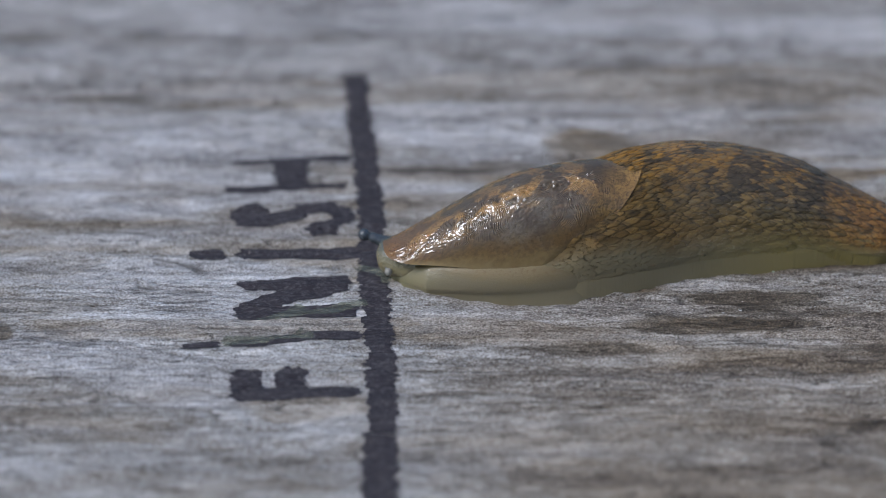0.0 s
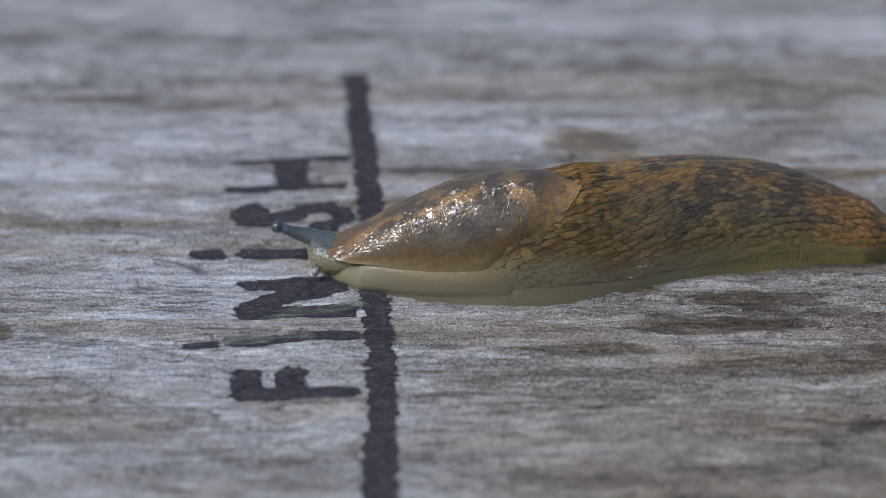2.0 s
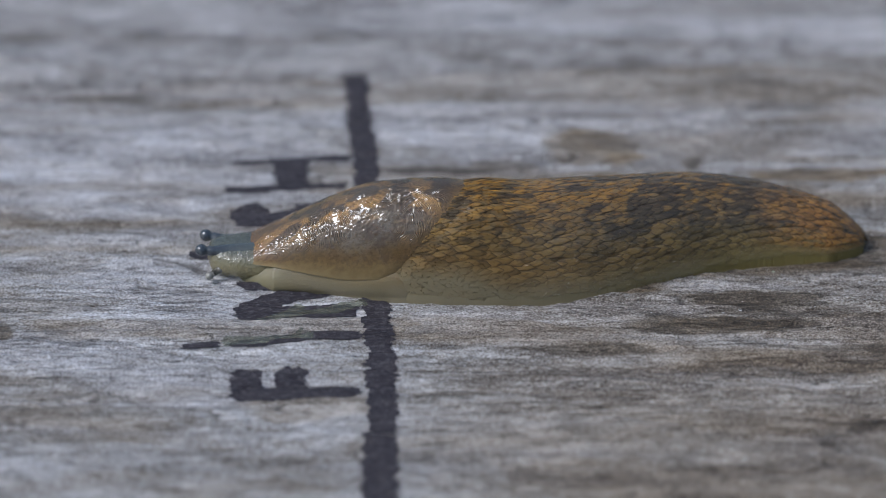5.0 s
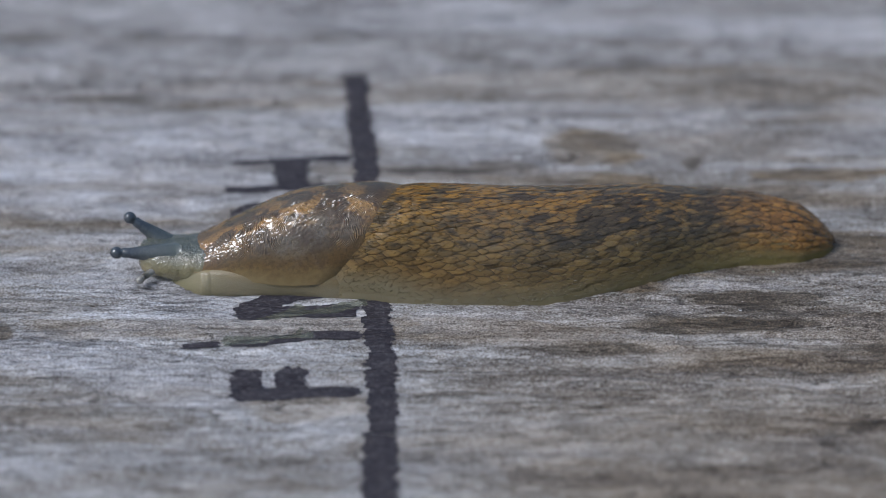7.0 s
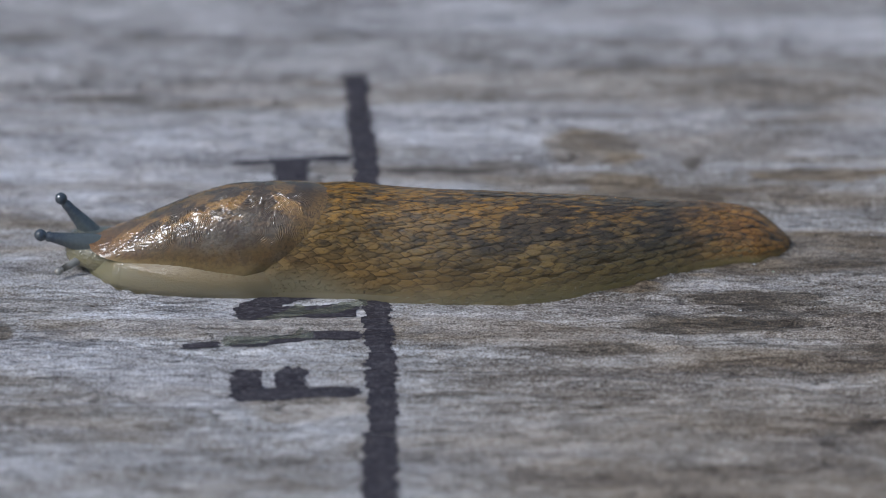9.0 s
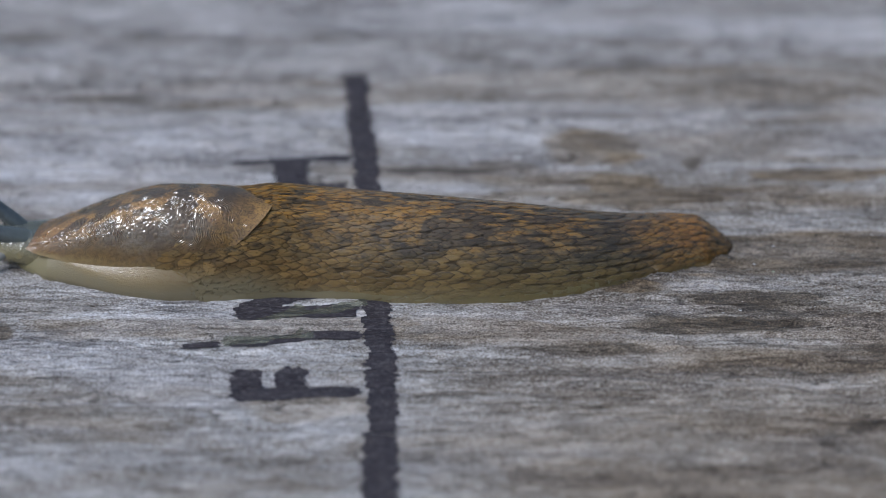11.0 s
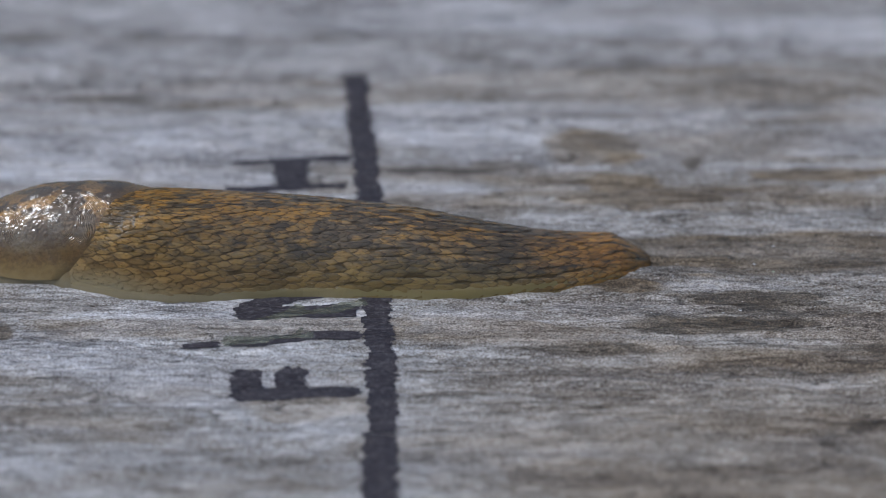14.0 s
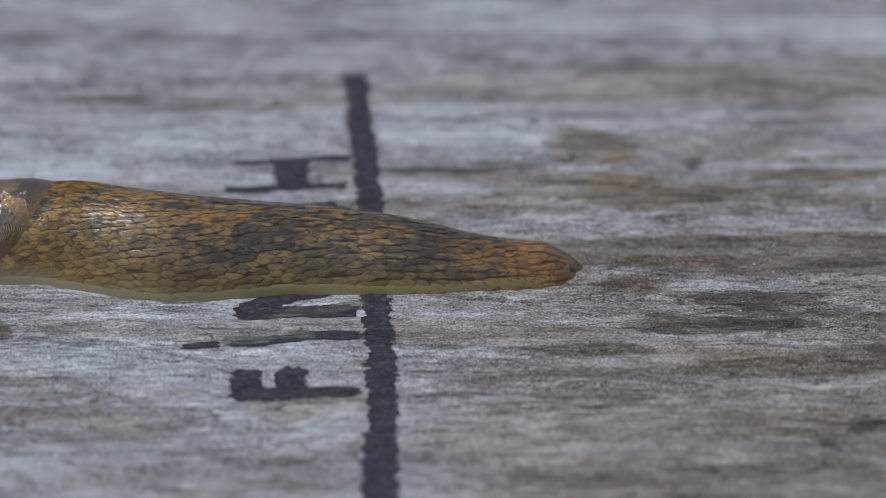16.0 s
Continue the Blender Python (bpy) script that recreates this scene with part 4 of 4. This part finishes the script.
# ---------------------------------------------------------------- foot: pale rim that stays on the wood
def make_foot():
    """The pale rim above the sole: it lies over the lowest skin and dips under it higher up."""
    m, i, gap = 18.0, 0, 1.2
    while m < LEN - 2.0:
        off = np.linspace(-1.0, 1.0, 9)[:, None]
        ms = m + off * gap
        phis = np.linspace(0, math.pi, 61)[None, :]
        up = np.minimum(phis, math.pi - phis) * tall_at(ms) / 12.0
        lift = 0.04 - 0.9 * step(0.04, 0.26, up) - 0.015 * off ** 2 - 0.5 * step(21.0, 17.5, ms)
        P = surface(ms, phis, lift)
        P[..., 1] *= np.interp(ms, [18, 60, 72, 79], [1.0, 0.98, 0.92, 0.75])
        P[..., 2] = np.minimum(P[..., 2], 1.5)
        rise = P[..., [0] + list(range(61)) + [60], 2] / 1.5
        low = P[:, [0, -1]].copy()
        low[..., 2] = -4.0
        low[..., 1] *= 1.1
        P = np.concatenate([low[:, :1], P, low[:, 1:]], 1)
        uv = np.stack([ms / 10 + 0 * P[..., 1], P[..., 1] / 10], -1)
        me = mesh_of("foot", (P - np.array([m, 0, 0])).reshape(-1, 3), grid_faces(9, 63)[:, ::-1], uv=uv.reshape(-1, 2), floats={"rise": np.clip(rise, 0, 1)})
        ob = part("foot_rim", me, MAT["foot"], slug, "pale yellowish foot rim" if i == 0 else "")
        KEYED.append((ob, [(mo.t, flat_pose(mo, m, 0.6 * max(0.0, mo.tall(m) - float(tall_at(m))))) for mo in MOMENTS]))
        m += gap
        i += 1


make_foot()


# ---------------------------------------------------------------- mantle and the flank below it
def mantle_ridge(m, v):
    """Fingerprint ridges: fine wavy rings round a centre on each side, broken into short threads."""
    a = np.abs(v)
    r = np.hypot((m - 16.5) * 0.72, (a - 6.4) * 0.8)
    heart = step(0.4, 4.2, r)
    r = r + 1.0 * fbm(m / 4.2, v / 4.2, 91, 3) + 2.2 * vnoise(m / 7.0, v / 7.0, 93) + 0.07 * vnoise(m / 0.5, v / 0.5, 94)
    r = r + 0.35 * fbm(m / 1.6, v / 1.6, 98, 2) * (2.2 - 1.6 * heart)
    brk = fbm(m / 1.1, v / 1.1, 95, 2)
    dash = vnoise(m / 0.5, v / 0.5, 99)
    lumps = vnoise(m / 0.34, v / 0.34, 96)
    wave = 0.5 + 0.5 * np.sin(2 * math.pi * r / 0.185)
    return ((1.7 * wave ** 1.2 - 0.6) * np.clip(0.6 + 0.8 * brk + 1.0 * dash, 0.0, 1.5) * (0.15 + 0.85 * heart) + 0.8 * lumps) * (1 - 0.7 * step(20.0, 25.0, m)) * (1 - 0.6 * step(3.0, 1.2, a))


def mantle_pose(mo):
    lift, pitch = column(MANTLE_SET, 1, mo.t), column(MANTLE_SET, 2, mo.t)
    x = 0.45 * (mo.x(0.0) + MANTLE_C) + 0.55 * (mo.x(MANTLE) - (MANTLE - MANTLE_C))
    side = (track(x - 9) + track(x) + track(x + 9)) / 3
    turn = math.atan2(track(x + 10) - track(x - 10), 20.0)
    return local(mo, pose(x * MM, side * MM, (lift + 4.0) * MM, 0, -pitch, math.degrees(turn)))


def make_mantle():
    nm, nphi = 800, 600
    s = np.linspace(0, 1, nm)[:, None]
    q = np.concatenate([np.linspace(-1, 0.15, nphi - 130, endpoint=False), np.linspace(0.15, 1, 130)])[None, :]
    reach = REACH
    front = -0.9 + 3.1 * np.abs(q) ** 3
    rear = MANTLE + 1.2 - 9.5 * np.abs(q) ** 2.2
    m = front + (rear - front) * s
    span = reach * mantle_span(s)
    phi = math.pi / 2 + q * span
    v = q * span * 8.5
    border = np.minimum(np.minimum(s * 27, (1 - s) * 24), (1 - np.abs(q)) * 9.5)
    lift = 0.19 * step(0.0, 4.5, border) + 0.0
    lift = lift + 0.040 * mantle_ridge(m, v) * step(0.1, 0.8, border) * (0.1 + 0.9 * step(2.0, 4.2, (1 - np.abs(q)) * 9.5))
    lift = lift + 0.05 * fbm(m / 4.5, v / 4.5, 97, 2) - 0.10 - 0.62 * step(5.0, 0.0, (1 - s) * 26)
    P = surface(m, phi, lift)
    P = P - np.array([MANTLE_C, 0, 4.0])
    uv = np.stack([m / 10, v / 10], -1)
    me = mesh_of("mantle", P.reshape(-1, 3), grid_faces(nm, nphi)[:, ::-1], uv=uv.reshape(-1, 2), floats={"border": (1 - np.abs(q)) * 0.95 + 0 * s})
    mantle = part("mantle", me, MAT["mantle"], slug, "glossy ridged mantle shield with orange spots")
    KEYED.append((mantle, [(mo.t, mantle_pose(mo)) for mo in MOMENTS]))


def make_flank():
    """The smooth skin below the mantle, in rings that follow the creeping line."""
    phi = np.linspace(0, math.pi, 81)[None, :]
    pieces = [(1.9, 3.6)] + [(4.6 + 1.1 * i, 1.1) for i in range(18)]
    for i, (m0, reach) in enumerate(pieces):
        off = np.linspace(-1.0, 1.0, 9 if i else 31)[:, None] * reach
        ms = m0 + off
        tuck = -0.06 - 0.5 * step(19.0, 23.0, ms) - 0.02 * (off / reach) ** 2
        tuck = tuck - 0.85 * step(0.03, -0.20, below_mantle(ms, phi)) * step(-1.0, 3.0, ms) - 1.4 * np.sin(phi) ** 8
        if i == 0:
            tuck = tuck - 0.5 * step(3.6, 5.5, ms)
        P = surface(ms, phi, tuck)
        # the pale rim swells out a little over the sole, and the front closes round
        z = P[..., 2]
        swell = 0.18 * np.exp(-((z - 1.3) / 1.3) ** 2) - 0.25 * np.exp(-(z / 0.35) ** 2)
        P[..., 1] += np.sign(P[..., 1]) * swell * np.clip((22 - ms) / 12, 0, 1) * step(-2.0, 4.0, ms)
        P[..., 1] *= np.sqrt(np.clip((ms + 1.9) / 5.0, 0.01, 1))
        P[..., 2] *= 0.55 + 0.45 * step(-2.0, 5.0, ms)
        low = P[:, [0, -1]].copy()
        low[..., 2] = -3.0
        low[..., 1] *= 1.2
        P = np.concatenate([low[:, :1], P, low[:, 1:]], 1) - np.array([m0, 0, 0])
        arc = np.concatenate([phi[:, :1], phi, phi[:, -1:]], 1)
        me = mesh_of("flank", P.reshape(-1, 3), grid_faces(len(ms), 83)[:, ::-1], uv=skin_uv(ms, arc).reshape(-1, 2), floats={"below": below_mantle(ms, arc)})
        ob = part("flank", me, MAT["flank"], slug, "smooth pale tan flank below the mantle" if i == 0 else "")
        rows = []
        for mo in MOMENTS:
            rows.append((mo.t, flat_pose(mo, m0, max(-0.6, 0.55 * (mo.lift + mo.tip * (m0 - MANTLE_C))))))
        KEYED.append((ob, rows))


make_mantle()
make_flank()


# ---------------------------------------------------------------- head and tentacles
def lathe(profile, around=20):
    """A round part along -x from a list of (distance, radius)."""
    ang = np.linspace(0, 2 * math.pi, around, endpoint=False)
    V = [(-d, r * math.cos(a), r * math.sin(a)) for d, r in profile for a in ang]
    faces = grid_faces(len(profile), around, wrap=True).tolist()
    faces += [list(range(around))[::-1], [(len(profile) - 1) * around + e for e in range(around)]]
    return mesh_of("round", V, faces)


def aim_pose(mo, tip, aim, length):
    """Put the tip of a part that runs along -x at tip, pointing along aim."""
    d = Vector(aim).normalized()
    turn = (-d).to_track_quat("X", "Z").to_matrix().to_4x4()
    return Matrix.Translation((Vector(tip) - d * length) * MM) @ turn


def tip_rows(table, length, back):
    """Each tentacle slides out of the head and back; its root stays near the place given."""
    rows = []
    for mo in MOMENTS:
        tip = [column(table, k, mo.t) for k in (1, 2, 3)]
        aim = Vector(tip) - Vector(back)
        rows.append((mo.t, aim_pose(mo, tip, aim, length)))
    return rows


def make_head():
    n, k = 40, 48
    xs = np.linspace(0, 1, n)
    px = 8.0 - 12.2 * xs                                 # from under the mantle to the lips
    wide = np.interp(px, [-4.2, -4.05, -3.6, -2.6, -1, 1.5, 4, 8], [0.05, 1.2, 2.0, 2.7, 3.2, 3.5, 3.7, 3.8])
    top = np.interp(px, [-4.2, -4.05, -3.6, -2.6, -1, 1.5, 4, 8], [2.3, 3.2, 3.7, 4.0, 4.0, 4.0, 4.4, 4.8])
    foot = np.interp(px, [-4.2, -4.05, -3.6, -2.6, -1, 1.5, 4, 8], [2.2, 1.2, 0.6, 0.1, -0.1, -0.4, -0.6, -0.8])
    tall, mid = 0.5 * (top - foot), 0.5 * (top + foot)
    ang = np.linspace(0, 2 * math.pi, k, endpoint=False)
    r = 1 + 0.05 * fbm(px[:, None] / 1.1 + 0 * ang, ang[None, :] * 1.2, 55, 2)
    Y = wide[:, None] * np.sign(np.cos(ang))[None, :] * np.abs(np.cos(ang))[None, :] ** 0.75 * r
    Z = mid[:, None] + tall[:, None] * np.sin(ang)[None, :] * r
    P = np.stack([px[:, None] + 0 * Y, Y, Z], -1)
    faces = grid_faces(n, k, wrap=True).tolist() + [list(range(k))[::-1], [(n - 1) * k + e for e in range(k)]]
    head = part("head", mesh_of("head", P.reshape(-1, 3), faces), MAT["head"], slug, "pale greenish translucent head")
    slide = [(0, 1.1), (1.5, 1.0), (3.5, 0.1), (7, -0.3), (9, 0.1), (16, 0.1)]
    KEYED.append((head, [(mo.t, pose(column(slide, 1, mo.t) * MM, 0, 0, 0, 0, math.degrees(0.5 * mo.yaw(mo.x(0))))) for mo in MOMENTS]))

    def stalk(name, length, r_base, r_neck, r_tip):
        prof = [(0, r_base * 0.8), (length * 0.1, r_base), (length * 0.45, 0.5 * (r_base + r_neck)), (length * 0.75, r_neck), (length - 2.1 * r_tip, r_neck * 1.02)]
        for e in range(9):
            a = math.pi * (0.22 + 0.78 * e / 8)
            prof.append((length - r_tip - r_tip * 1.05 * math.cos(a), max(0.02, r_tip * math.sin(a))))
        return lathe(prof)

    far = [(0, -5.1, 1.8, 4.1), (0.5, -5.7, 1.8, 5.0), (1, -5.7, 1.8, 5.5), (1.5, -6.3, 1.8, 5.4), (2, -7.5, 1.8, 4.8), (2.5, -8.7, 1.8, 3.6), (3, -4.7, 1.6, 3.2),
           (3.5, -3.3, 1.5, 3.0), (4.2, -3.5, 1.5, 3.0), (5.2, -5.6, 1.7, 4.0), (6.3, -6.5, 1.8, 5.0), (7, -5.8, 1.8, 6.6), (8, -5.2, 1.8, 7.2), (9, -4.7, 1.8, 8.1), (10.5, -5.2, 1.9, 7.8), (16, -6.0, 2.0, 7.2)]
    near = [(0, -0.9, -1.3, 2.9), (1.8, -1.2, -1.4, 3.0), (2.5, -2.6, -1.7, 3.8), (3, -4.0, -1.9, 3.8), (3.5, -3.2, -2.0, 3.5), (4.2, -3.4, -2.0, 3.3), (5.2, -6.0, -1.8, 3.8), (6.3, -7.1, -1.8, 4.0), (7, -7.2, -1.8, 3.5),
            (8, -8.1, -1.8, 2.7), (9, -7.0, -1.8, 5.1), (10.5, -7.0, -1.9, 5.4), (16, -7.2, -2.0, 5.2)]
    lower = [(0, -1.6, -3.2, 1.5), (1.5, -2.4, -3.3, 1.1), (3.5, -3.2, -3.3, 1.2), (4.2, -3.7, -3.5, 1.0), (6.3, -4.9, -3.7, 1.0), (7, -4.1, -4.0, 0.9), (8, -4.1, -4.0, 0.9), (9, -4.9, -4.0, 1.0), (16, -4.9, -4.0, 1.0)]
    lower_far = [(r[0], r[1] + 0.4, -r[2] - 0.6, r[3]) for r in lower]
    eye = lathe([(-0.22 * math.cos(a), max(0.01, 0.22 * math.sin(a))) for a in np.linspace(0.0, math.pi, 7)], 10)
    for table, length, root, radii, label in ((far, 8.0, (-0.6, 1.2, 2.6), (1.35, 0.58, 0.70), "dark blue-grey eye stalk"), (near, 8.0, (-0.2, -1.2, 3.0), (1.35, 0.58, 0.70), "dark blue-grey eye stalk"),
                                              (lower, 3.6, (-1.8, -1.9, 1.9), (0.52, 0.36, 0.46), "short pale lower feeler"), (lower_far, 3.6, (-1.8, 1.4, 1.9), (0.48, 0.34, 0.42), "short pale lower feeler")):
        ob = part("tentacle", stalk("tentacle", length, *radii), MAT["tentacle" if length > 5 else "feeler"], slug, label)
        KEYED.append((ob, tip_rows(table, length, root)))
        if length > 5:
            e = part("eye", eye, MAT["eye"], ob, "tiny black eye")
            e.location = ((-length + 0.32) * MM, -0.1 * MM, 0.22 * MM)


make_head()


# ---------------------------------------------------------------- all that moves
def motions():
    for thing, rows in KEYED:
        walk(thing, rows)


motions()
